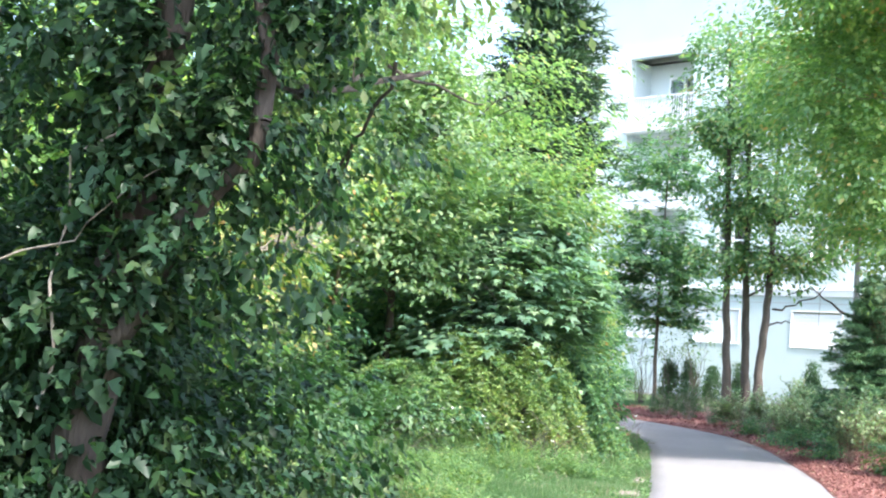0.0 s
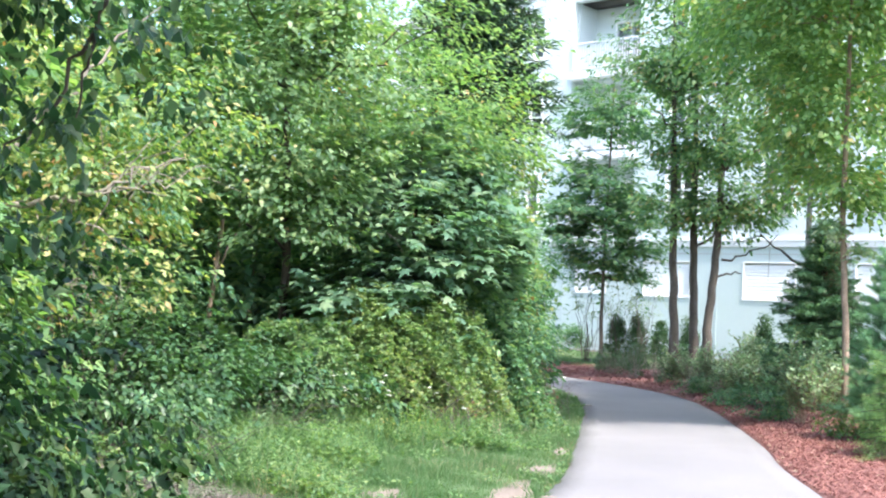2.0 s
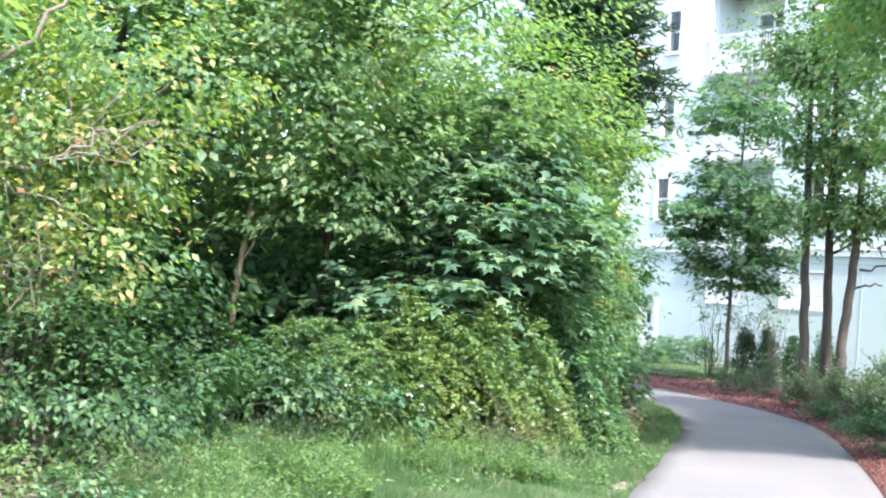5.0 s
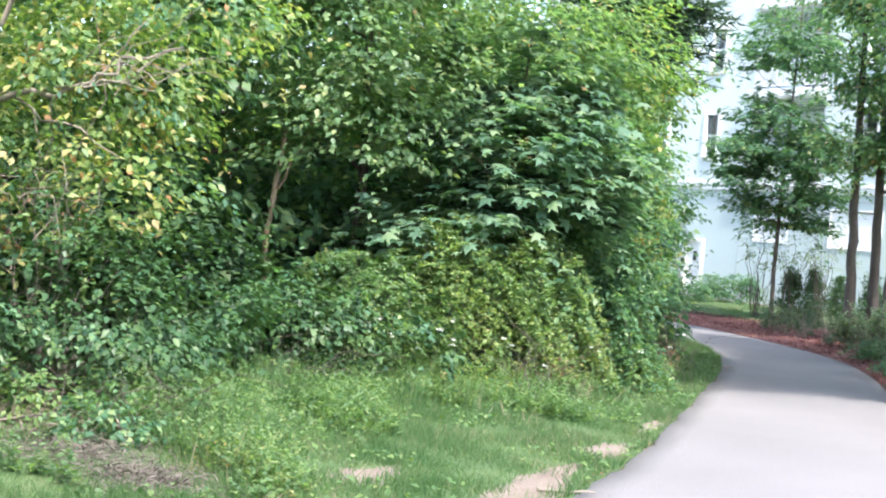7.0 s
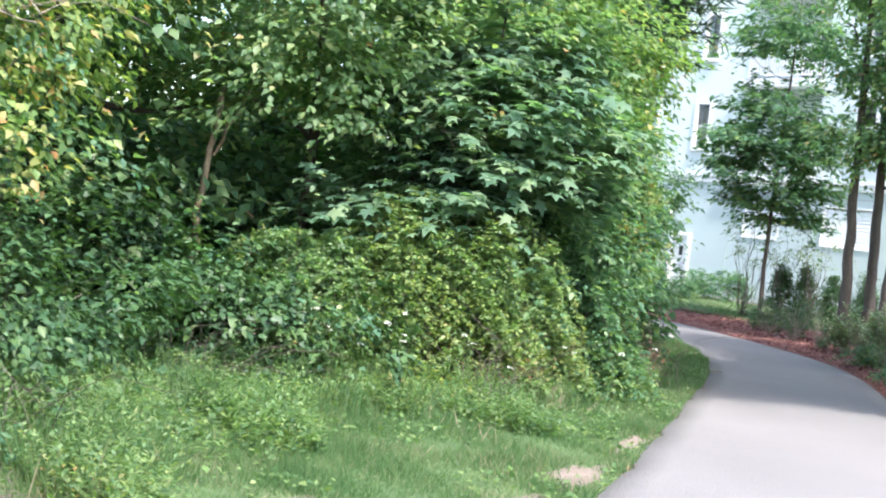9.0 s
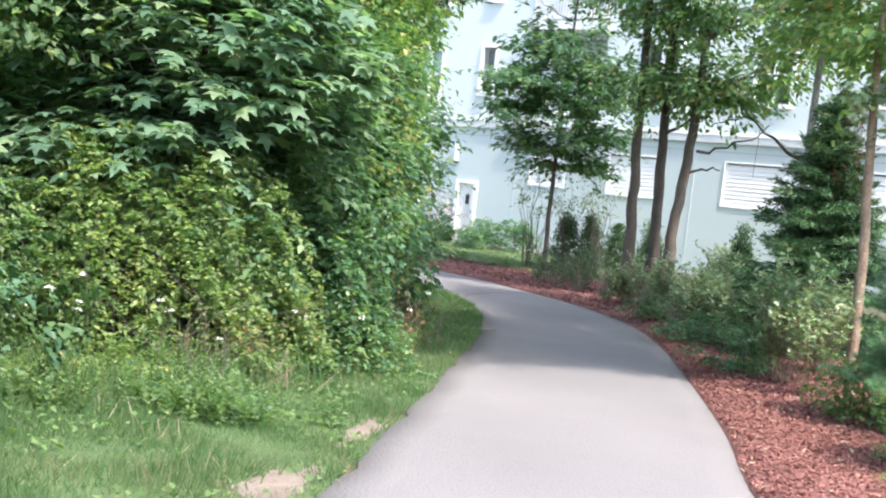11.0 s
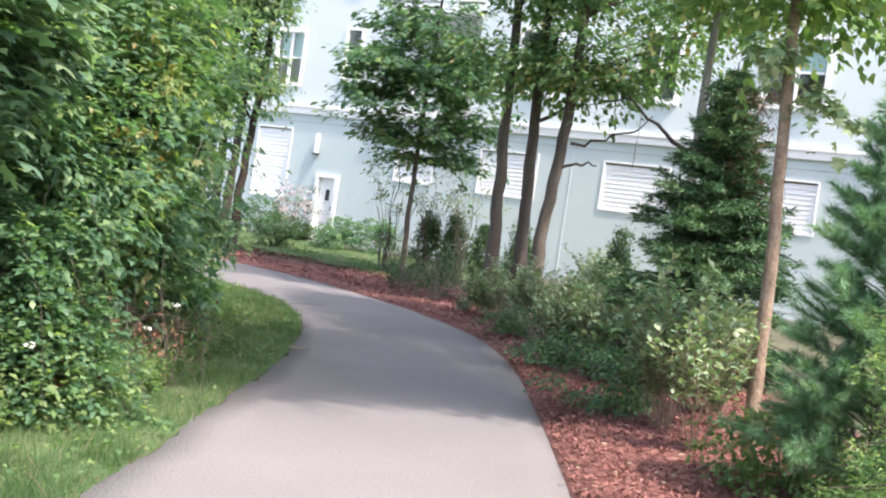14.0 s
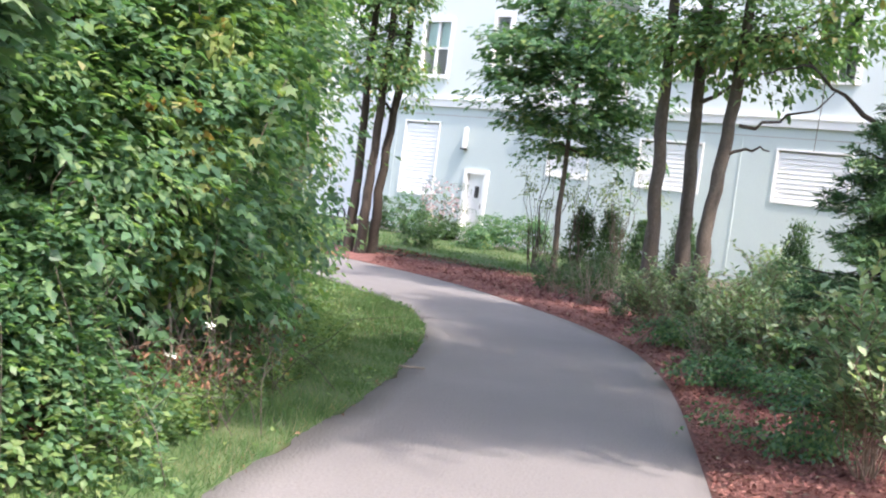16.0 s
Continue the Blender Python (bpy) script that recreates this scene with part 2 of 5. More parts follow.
def tube(pts, radii, sides=7, wobble=0.0):
    """Corners and quads of a tapered tube along points."""
    pts = np.asarray(pts, float)
    t = np.gradient(pts, axis=0)
    t /= np.linalg.norm(t, axis=1)[:, None] + 1e-9
    ref = np.array([0.31, 0.95, 0.05])
    a = np.cross(t, ref)
    a /= np.linalg.norm(a, axis=1)[:, None] + 1e-9
    b = np.cross(t, a)
    ang = np.linspace(0, 2 * np.pi, sides, endpoint=False)
    rad = np.asarray(radii, float)[:, None] * (1 + wobble * rng.normal(size=(len(pts), sides)))
    v = pts[:, None] + rad[..., None] * (np.cos(ang)[None, :, None] * a[:, None] + np.sin(ang)[None, :, None] * b[:, None])
    n = len(pts)
    i = np.arange(n - 1)[:, None] * sides
    j = np.arange(sides)[None]
    k = (j + 1) % sides
    f = np.stack([i + j, i + k, i + sides + k, i + sides + j], -1).reshape(-1, 4)
    return v.reshape(-1, 3), f


def join(pieces):
    vs, fs, o = [], [], 0
    for v, f in pieces:
        vs.append(v)
        fs.append(f + o)
        o += len(v)
    return np.concatenate(vs), np.concatenate(fs)


def bend(a, b, n=7, sag=0.0, jitter=0.04):
    """Points from a to b, bowed by sag and a little crooked."""
    a, b = np.asarray(a, float), np.asarray(b, float)
    s = np.linspace(0, 1, n)[:, None]
    p = a + (b - a) * s
    p[:, 2] += sag * 4 * s[:, 0] * (1 - s[:, 0])
    j = rng.normal(size=(n, 3)) * jitter * np.linalg.norm(b - a)
    j[0] = j[-1] = 0
    return p + j * 0.6


OVATE = (np.array([(0, 0, 0), (-0.3, 0.42, 0.07), (0.3, 0.42, 0.07), (0, 0.45, -0.03), (0, 1, -0.14)]), np.array([(0, 2, 3), (0, 3, 1), (3, 2, 4), (1, 3, 4)]))
HEART = (np.array([(0, 0.08, 0), (-0.43, 0.2, 0.08), (0.43, 0.2, 0.08), (0, 0.4, -0.03), (0, 1, -0.2), (-0.3, 0.62, 0.02), (0.3, 0.62, 0.02)]), np.array([(0, 2, 3), (0, 3, 1), (3, 2, 6), (3, 1, 5), (3, 6, 4), (5, 3, 4)]))
LONG = (np.array([(0, 0, 0), (-0.16, 0.5, 0.05), (0.16, 0.5, 0.05), (0, 1, -0.1)]), np.array([(0, 2, 1), (1, 2, 3)]))
LOBED = (np.array([(0, 0, 0), (-0.5, 0.05, -0.05), (-0.25, 0.3, 0.05), (-0.55, 0.62, -0.08), (-0.2, 0.6, 0.04), (0, 1.05, -0.12), (0.2, 0.6, 0.04), (0.55, 0.62, -0.08), (0.25, 0.3, 0.05), (0.5, 0.05, -0.05)]),
         np.array([(0, 2, 1), (2, 4, 3), (4, 6, 5), (6, 8, 7), (8, 0, 9), (0, 8, 2), (2, 8, 4), (8, 6, 4)]))
BLADE = (np.array([(-0.5, 0, 0), (0.5, 0, 0), (0, 1, 0)]), np.array([(0, 1, 2)]))


def leaf_mesh(name, pos, nrm, tip, size, shape, material, width=1.0):
    """One mesh of many leaves: places, upper sides, tip directions, lengths."""
    sv, sf = shape
    nrm = nrm / (np.linalg.norm(nrm, axis=1)[:, None] + 1e-9)
    tip = tip - nrm * np.sum(tip * nrm, axis=1)[:, None]
    tip /= np.linalg.norm(tip, axis=1)[:, None] + 1e-9
    side = np.cross(tip, nrm)
    size = np.broadcast_to(size, len(pos))[:, None, None]
    v = pos[:, None] + size * (sv[None, :, 0, None] * width * side[:, None] + sv[None, :, 1, None] * tip[:, None] + sv[None, :, 2, None] * nrm[:, None])
    f = sf[None] + (np.arange(len(pos)) * len(sv))[:, None, None]
    return mesh_arrays(name, v.reshape(-1, 3), f.reshape(-1, 3), material)


def sphere(n):
    d = rng.normal(size=(n, 3))
    return d / np.linalg.norm(d, axis=1)[:, None]


def lumps(d, seed, amount):
    """An uneven radius by direction."""
    r = np.zeros(len(d))
    g = np.random.default_rng(seed)
    for k in (1.6, 2.9, 5.1):
        for _ in range(3):
            w = g.normal(size=3) * k
            r += np.sin(d @ w + g.uniform(0, 6.3)) / k
    return 1 + amount * r


def foliage(name, parent, blobs, clumps, per, clump_r, size, shape, material, label="", floor=0.06, flat=0.55, up=0.8, droop=0.4, amount=0.36, inner=0.62, width=1.0, low=-0.75, shoots=0.45, spray=13, bow=0.4):
    """A crown: clumps of leaves over uneven rounded masses, in the parent's own space. Returns the clumps' centres."""
    clumps, size = int(clumps * 1.5), size * 1.15
    w = np.array([(b[3] * b[4] * b[5]) ** 0.67 for b in blobs])
    cs, out = [], []
    for i, b in enumerate(blobs):
        n = max(1, int(clumps * w[i] / w.sum()))
        d = sphere(n * 2)
        d = d[d[:, 2] > low][:n]
        r = lumps(d, int(abs(b[0] * 131 + b[1] * 17 + b[2] * 71)) + i, amount) * (inner + (1.02 - inner) * rng.random(len(d)) ** 0.6)
        cs.append(np.array(b[:3]) + d * np.array(b[3:6]) * r[:, None])
        out.append(d)
    c, o = np.concatenate(cs), np.concatenate(out)
    k = np.clip(rng.poisson(per, len(c)), 3, None)
    ci, oi = np.repeat(c, k, axis=0), np.repeat(o, k, axis=0)
    rad = clump_r * rng.uniform(0.6, 1.35, len(c))
    off = rng.normal(size=ci.shape) * np.repeat(rad, k)[:, None] * np.array([0.6, 0.6, 0.6 * flat])
    p = ci + off
    m = int(len(c) * shoots)
    if m:
        j = rng.integers(len(c), size=m)
        d = o[j] * 0.9 + rng.normal(size=(m, 3)) * 0.45 + [0, 0, 0.35]
        d /= np.linalg.norm(d, axis=1)[:, None]
        u = np.tile(np.linspace(0.1, 1, spray), m)
        ln = np.repeat(rng.uniform(1.0, 2.9, m) * clump_r, spray)
        q = np.repeat(c[j], spray, axis=0) + np.repeat(d, spray, axis=0) * (u * ln)[:, None]
        q[:, 2] -= bow * ln * u ** 2
        q += rng.normal(size=q.shape) * clump_r * 0.09
        p, oi, off = np.concatenate([p, q]), np.concatenate([oi, np.repeat(d, spray, axis=0)]), np.concatenate([off, rng.normal(size=q.shape) * clump_r * 0.6])
    keep = p[:, 2] > floor
    p, oi, off = p[keep], oi[keep], off[keep]
    here = np.array(parent.matrix_basis.translation)[:2]
    if 0.5 < here[0] < 4.2 and 15 < here[1] < 33:
        low_p = np.flatnonzero(p[:, 2] < 1.7)
        on = beyond(LINE_L, p[low_p, :2] + here) > -0.25 * (1.7 - p[low_p, 2])
        keep = np.ones(len(p), dtype=bool)
        keep[low_p[on]] = False
        if here[1] > 20:
            mid_p = np.flatnonzero(p[:, 2] < 4.2)
            m = p[mid_p]
            wave = 0.2 * np.sin((m[:, 1] + here[1]) * 3.1 + m[:, 2] * 2.2) + 0.16 * np.sin((m[:, 1] + here[1]) * 1.3 - m[:, 2] * 4.1) - 0.14 * np.abs(m[:, 2] - 1.6)
            keep[mid_p[beyond(LINE_H, m[:, :2] + here) > 0.1 + wave + 0.2 * rng.random(len(mid_p))]] = False
        p, oi, off = p[keep], oi[keep], off[keep]
    nrm = oi * 0.5 + np.array([0, 0, up]) + rng.normal(size=p.shape) * 0.32
    tip = oi * 0.5 + off / (clump_r + 1e-6) * 0.6 + np.array([0, 0, -droop]) + rng.normal(size=p.shape) * 0.34
    s = size * rng.uniform(0.6, 1.25, len(p))
    tagged(part(name, leaf_mesh(name, p, nrm, tip, s, shape, material, width), None, parent, label), kind="stuff")
    return c


def twigs(name, parent, starts, ends, radius, material, label="", sag=0.05, n=5):
    """Thin crooked stems; past two dozen they stay one part."""
    made = [tube(bend(a, b, n, sag, 0.06), np.linspace(radius, radius * 0.25, n), 4) for a, b in zip(starts, ends)]
    if len(made) > 24:
        tagged(part(name, mesh_arrays(name, *join(made), material, True), None, parent, label), kind="stuff")
    else:
        for v, f in made:
            part(name, mesh_arrays(name, v, f, material, True), None, parent, label)


def limb(parent, a, b, r0, r1, material, sag=0.0, n=8, jitter=0.05, name="limb", label=""):
    p = bend(a, b, n, sag, jitter)
    part(name, mesh_arrays(name, *tube(p, np.linspace(r0, r1, n), 8, 0.05), material, True), None, parent, label)
    return p


def trunk(parent, pts, radii, material, label=""):
    pts, radii = np.asarray(pts, float), np.asarray(radii, float)
    s, u = np.linspace(0, 1, len(pts)), np.linspace(0, 1, 22)
    p = np.stack([np.interp(u, s, pts[:, i]) for i in range(3)], 1)
    r = np.interp(u, s, radii)
    p[1:-1, :2] += rng.normal(size=(20, 2)) * r[1:-1, None] * 0.12
    part("trunk", mesh_arrays("trunk", *tube(p, r, 12, 0.04), material, True), None, parent, label)
    return p


# ---- the ground ----
EDGE_L = [(-3.2, -12), (-0.55, 0), (1.0, 7.5), (2.05, 12.9), (2.53, 15), (2.95, 17.5), (3.26, 19.3), (3.5, 20.9), (3.88, 23.2), (4.12, 25.2), (4.28, 28), (4.12, 30.3), (3.5, 32.4), (2.5, 34.6), (0.5, 37.6), (-3, 41.2), (-10, 46.5)]
EDGE_R = [(-0.5, -12.5), (2.1, -0.6), (3.65, 7), (4.65, 12.5), (5.17, 16.2), (5.62, 18.5), (6.0, 20.9), (6.3, 23), (6.6, 25.2), (6.8, 27.5), (6.8, 29.8), (6.37, 32.6), (5.6, 35.2), (4.75, 37.6), (3.3, 40.2), (0.8, 43.2), (-7, 50)]
HEDGE = [(-4.6, 0), (-3.0, 8), (-1.6, 11.2), (-0.8, 12.6), (-0.9, 14.5), (-0.1, 16.5), (1.3, 17.7), (2.6, 20.1), (2.95, 22), (3.25, 25), (3.3, 28), (3.0, 30.3), (2.2, 32.4), (0.8, 34.6)]


def smooth_line(pts, n):
    """A rounded line through points, at even steps."""
    p = np.array(pts, float)
    p = np.concatenate([[2 * p[0] - p[1]], p, [2 * p[-1] - p[-2]]])
    out = []
    for i in range(1, len(p) - 2):
        t = np.linspace(0, 1, 16, endpoint=False)[:, None]
        a, b, c, d = p[i - 1], p[i], p[i + 1], p[i + 2]
        out.append(0.5 * (2 * b + (c - a) * t + (2 * a - 5 * b + 4 * c - d) * t ** 2 + (3 * b - a - 3 * c + d) * t ** 3))
    q = np.concatenate(out + [p[-2:-1]])
    s = np.concatenate([[0], np.cumsum(np.linalg.norm(np.diff(q, axis=0), axis=1))])
    u = np.linspace(0, s[-1], n)
    return np.stack([np.interp(u, s, q[:, 0]), np.interp(u, s, q[:, 1])], 1)


LINE_L, LINE_R, LINE_H = smooth_line(EDGE_L, 260), smooth_line(EDGE_R, 260), smooth_line(HEDGE, 160)


def step(a, b, x):
    t = np.clip((x - a) / (b - a), 0, 1)
    return t * t * (3 - 2 * t)


def beyond(line, xy):
    """Signed distance from a line: positive on its right hand."""
    out = np.empty(len(xy))
    for i in range(0, len(xy), 4000):
        q = xy[i:i + 4000]
        d = np.linalg.norm(q[:, None] - line[None], axis=2)
        k = np.clip(d.argmin(axis=1), 1, len(line) - 2)
        t = line[k + 1] - line[k - 1]
        w = q - line[k]
        out[i:i + 4000] = d.min(axis=1) * np.sign(t[:, 1] * w[:, 0] - t[:, 0] * w[:, 1])
    return out


def height(xy):
    """The lie of the land: level along the path, rising towards the building."""
    xy = np.atleast_2d(np.asarray(xy, float))
    d = beyond(LINE_R, xy)
    z = 0.07 * step(0, 0.5, d) + 0.2 * step(0.5, 3.2, d) + 0.2 * step(3, 8, d)
    e = -beyond(LINE_L, xy)
    z += 0.12 * step(0.6, 4, e)
    return z


def at(x, y):
    return float(height([(x, y)])[0])


def stand(x, y, rz=0, lift=-0.03):
    return pose(x, y, at(x, y) + lift, 0, 0, rz)


near = np.stack(np.meshgrid(np.linspace(-16, 24, 121), np.linspace(-14, 62, 191), indexing="ij"), -1).reshape(-1, 2)
gz = height(near) - 0.03
idx = np.arange(121 * 191).reshape(121, 191)
quads = np.stack([idx[:-1, :-1], idx[1:, :-1], idx[1:, 1:], idx[:-1, 1:]], -1).reshape(-1, 4)
ground_v = np.column_stack([near, gz])
gm = bmesh.new()
gvs = [gm.verts.new(p) for p in ground_v.tolist()]
for q in quads.tolist():
    gm.faces.new([gvs[i] for i in q])
border = [idx[i, 0] for i in range(121)] + [idx[120, j] for j in range(1, 191)] + [idx[i, 190] for i in range(119, -1, -1)] + [idx[0, j] for j in range(189, 0, -1)]
outer = []
for i in border:
    x, y, z = ground_v[i]
    k = 900 / max(abs(x - 4), abs(y - 24))
    outer.append(gm.verts.new((4 + (x - 4) * k, 24 + (y - 24) * k, -0.1)))
for a in range(len(border)):
    b = (a + 1) % len(border)
    gm.faces.new([gvs[border[a]], outer[a], outer[b], gvs[border[b]]])
bmesh.ops.recalc_face_normals(gm, faces=gm.faces)
for f in gm.faces:
    f.smooth = True
ground = part("ground", gm, SOIL, None)
tagged(ground, "dark soil with leaf litter under the plants", "ground", kind="structure")


def ribbon(name, a, b, z, material, cols=6, thick=0.05, lift=0.0):
    """A sheet between two lines with a skirt, following the ground."""
    n = len(a)
    t = np.linspace(0, 1, cols)[None, :, None]
    p = a[:, None] * (1 - t) + b[:, None] * t
    zz = (height(p.reshape(-1, 2)) + z).reshape(n, cols)
    top = np.concatenate([p, zz[..., None]], -1)
    low0, low1 = top[:, :1].copy(), top[:, -1:].copy()
    low0[..., 2] -= thick
    low1[..., 2] -= thick
    v = np.concatenate([low0, top, low1], 1)
    m = cols + 2
    i = np.arange(n - 1)[:, None] * m + np.arange(m - 1)[None]
    f = np.stack([i, i + 1, i + m + 1, i + m], -1).reshape(-1, 4)
    return mesh_arrays(name, v.reshape(-1, 3), f, material)


wob_r = LINE_R + np.stack([0.012 * np.sin(np.arange(260) * 1.9) + 0.012 * np.sin(np.arange(260) * 0.7), np.zeros(260)], 1)
wob_l = LINE_L + np.stack([0.03 * np.sin(np.arange(260) * 0.9) + 0.025 * np.sin(np.arange(260) * 2.3), np.zeros(260)], 1)
path = new("pavement", ribbon("pavement", wob_l, wob_r, 0.0, ASPHALT, 10))
tagged(path, "worn light grey asphalt footpath curving between plants", "path", kind="structure")


def offset_line(line, d):
    t = np.gradient(line, axis=0)
    t /= np.linalg.norm(t, axis=1)[:, None] + 1e-9
    return line + np.stack([t[:, 1], -t[:, 0]], 1) * np.broadcast_to(d, len(line))[:, None]


sel = (LINE_R[:, 1] > 4) & (LINE_R[:, 1] < 47)
bed_a = LINE_R[sel]
bed_w = 1.4 + 1.3 * step(14, 20, bed_a[:, 1]) + 0.8 * step(22, 30, bed_a[:, 1]) - 2.0 * step(35, 42, bed_a[:, 1])
mulch = new("mulch_bed", ribbon("mulch_bed", offset_line(bed_a, -0.02), offset_line(bed_a, bed_w), 0.004, MULCH, 9))
tagged(mulch, "reddish brown bark mulch bed along the path", "mulch", kind="structure")
sel = (LINE_L[:, 1] > 4) & (LINE_L[:, 1] < 36)
verge_a = LINE_L[sel]
verge_b = LINE_H[np.linalg.norm(verge_a[:, None] - LINE_H[None], axis=2).argmin(axis=1)]
verge = new("grass_verge", ribbon("grass_verge", offset_line(verge_a, -0.008), offset_line(verge_b, -0.3), 0.004, TURF, 7))
tagged(verge, "short green turf verge beside the path", "lawn", kind="structure")

# ---- the apartment building ----
house = thing("apartment_building", pose(5.2, 50.3, 0, 0, 0, -43.5), "pale blue four-storey apartment building with white trim and louvres", "building")
H0, H1 = 0.25, 16.6
S0, S1 = -3.9, 21.0


def wall_grid(name, xs0, xs1, z0, z1, holes, y0, y1, material, label=""):
    """A wall with thickness and openings that go through it."""
    xs = sorted({xs0, xs1, *[h[0] for h in holes], *[h[1] for h in holes]})
    zs = sorted({z0, z1, *[h[2] for h in holes], *[h[3] for h in holes]})
    bm = bmesh.new()
    for c, d in zip(xs, xs[1:]):
        run = None
        for a, b in zip(zs, zs[1:]):
            mid = ((c + d) / 2, (a + b) / 2)
            solid = not any(h[0] < mid[0] < h[1] and h[2] < mid[1] < h[3] for h in holes)
            if solid and run is None:
                run = a
            if not solid and run is not None:
                box(bm, c, d, y0, y1, run, a)
                run = None
        if run is not None:
            box(bm, c, d, y0, y1, run, zs[-1])
    return part(name, bm, material, house, label)


STOREYS = (0.0, 3.05, 6.1)
WINDOWS = [(-2.8, -1.7, 5.2, 6.82, 2), (0.05, 0.6, 5.42, 6.95, 1), (6.3, 7.5, 5.42, 7.1, 2), (10.0, 11.1, 5.42, 7.1, 2), (13.4, 14.9, 5.5, 7.15, 2), (17.3, 18.8, 5.5, 7.15, 2)]
LOUVRES = [(-3.1, -1.68, 1.62, 3.8), (2.55, 3.9, 2.58, 3.72), (5.5, 7.36, 2.53, 3.75), (9.4, 11.28, 2.51, 3.75), (13.3, 15.1, 2.51, 3.75)]
RECESS = (1.95, 4.9)
low_holes = [(a, b, c, d) for a, b, c, d in LOUVRES] + [(-0.34, 0.4, 0.5, 2.44)]
wall_grid("wall", S0, S1, H0, 4.27, low_holes, 0, 0.3, BLUE, "pale blue lower wall panels")
up_holes = [(a, b, c + s, d + s) for a, b, c, d, _ in WINDOWS for s in STOREYS] + [(*RECESS, 4.75, 7.4), (*RECESS, 7.78, 10.45), (*RECESS, 10.83, 13.5)]
wall_grid("wall", S0, S1, 4.52, H1, up_holes, 0, 0.3, PALE, "pale upper wall panels")
part("belt_course", box(one_box(S0 - 0.04, S1, -0.07, 0.3, 4.27, 4.52, bevel=0.01), S0 - 0.04, S1, -0.1, -0.07, 4.47, 4.52), WHITE, house, "white belt course")
part("side_wall", one_box(S0, S0 + 0.3, 0.3, 13, H0, H1), PALE, house)
part("side_wall", one_box(S1 - 0.3, S1, 0.3, 13, H0, H1), PALE, house)
part("back_wall", one_box(S0, S1, 13, 13.3, H0, H1), PALE, house)
part("roof", box(one_box(S0 - 0.35, S1 + 0.35, -0.35, 13.6, H1, H1 + 0.35, bevel=0.03), S0 - 0.15, S1 + 0.15, -0.15, 13.4, H1 + 0.35, H1 + 0.55), WHITE, house, "white roof edge")
part("foundation", one_box(S0 - 0.02, S1, -0.03, 0.3, 0.0, 0.5, bevel=0.01), CONC, house, "concrete foundation")
for z in (4.02, 0.62):
    part("panel_joint", one_box(S0, S1, -0.006, 0.0, z, z + 0.02), CONC, house)
for x in (-3.5, 1.95, 4.75, 8.4, 12.3, 16.2):
    part("batten", one_box(x, x + 0.05, -0.012, 0.0, 0.64, 4.02), BLUE, house)
for z in (4.4, 7.5, 10.55, 13.6):
    part("floor_slab", one_box(S0 + 0.3, S1 - 0.3, 1.4 if z > 4.5 else 0.3, 13, z, z + 0.2), ROOM, house)
part("room_wall", box(one_box(S0 + 0.3, S1 - 0.3, 4.5, 4.6, H0, H1), 1.0, 1.1, 1.7, 4.5, H0, H1), ROOM, house)
for a, b, c, d in LOUVRES:
    lv = part("louvre", box(box(box(one_box(a - 0.03, a + 0.02, -0.025, 0.1, c - 0.03, d + 0.03), b - 0.02, b + 0.03, -0.025, 0.1, c - 0.03, d + 0.03), a + 0.02, b - 0.02, -0.025, 0.1, c - 0.03, c + 0.02), a + 0.02, b - 0.02, -0.025, 0.1, d - 0.02, d + 0.03), WHITE, house, "white louvre")
    part("backing", one_box(a, b, 0.16, 0.2, c, d), WHITE, lv)
    n = int((d - c) / 0.115)
    sl = bmesh.new()
    bmesh.ops.create_cube(sl, size=1, matrix=Matrix.Rotation(radians(82), 4, "X") @ Matrix.Diagonal((b - a - 0.05, 0.135, 0.014, 1)))
    first = part("slat", sl, WHITE, lv)
    first.location = ((a + b) / 2, 0.04, c + 0.08)
    for i in range(1, n):
        o = new("slat", first.data)
        o.parent, o.location = lv, ((a + b) / 2, 0.04, c + 0.08 + i * (d - c - 0.1) / n)


def window(a, b, c, d, panes, blind):
    w = part("window", box(box(box(one_box(a - 0.1, a + 0.03, -0.04, 0.12, c - 0.1, d + 0.1, bevel=0.006), b - 0.03, b + 0.1, -0.04, 0.12, c - 0.1, d + 0.1, bevel=0.006), a + 0.03, b - 0.03, -0.04, 0.12, d - 0.03, d + 0.12), a - 0.02, b + 0.02, -0.09, 0.12, c - 0.1, c + 0.02, bevel=0.006), WHITE, house, "white double-hung window")
    n = 1 if panes == 1 else 2
    m = bmesh.new()
    mid = (c + d) / 2
    for i in range(n):
        x0, x1 = a + 0.03 + i * (b - a - 0.06) / n, a + 0.03 + (i + 1) * (b - a - 0.06) / n
        if i:
            box(m, x0 - 0.05, x0 + 0.05, 0.02, 0.1, c + 0.02, d - 0.03)
        box(m, x0 + 0.05, x1 - 0.05, 0.04, 0.09, mid - 0.03, mid + 0.03)
    part("sash", m, WHITE, w)
    for i in range(n):
        x0, x1 = a + 0.03 + i * (b - a - 0.06) / n, a + 0.03 + (i + 1) * (b - a - 0.06) / n
        for z0, z1 in ((c + 0.02, mid), (mid, d - 0.03)):
            g = part("pane", one_box(x0, x1, 0.062, 0.068, z0, z1), GLASS, w)
            g.visible_shadow = False
        if blind:
            part("blind", one_box(x0 + 0.03, x1 - 0.03, 0.14, 0.15, mid + 0.02, d), BLIND, w, "lowered pale green blind")


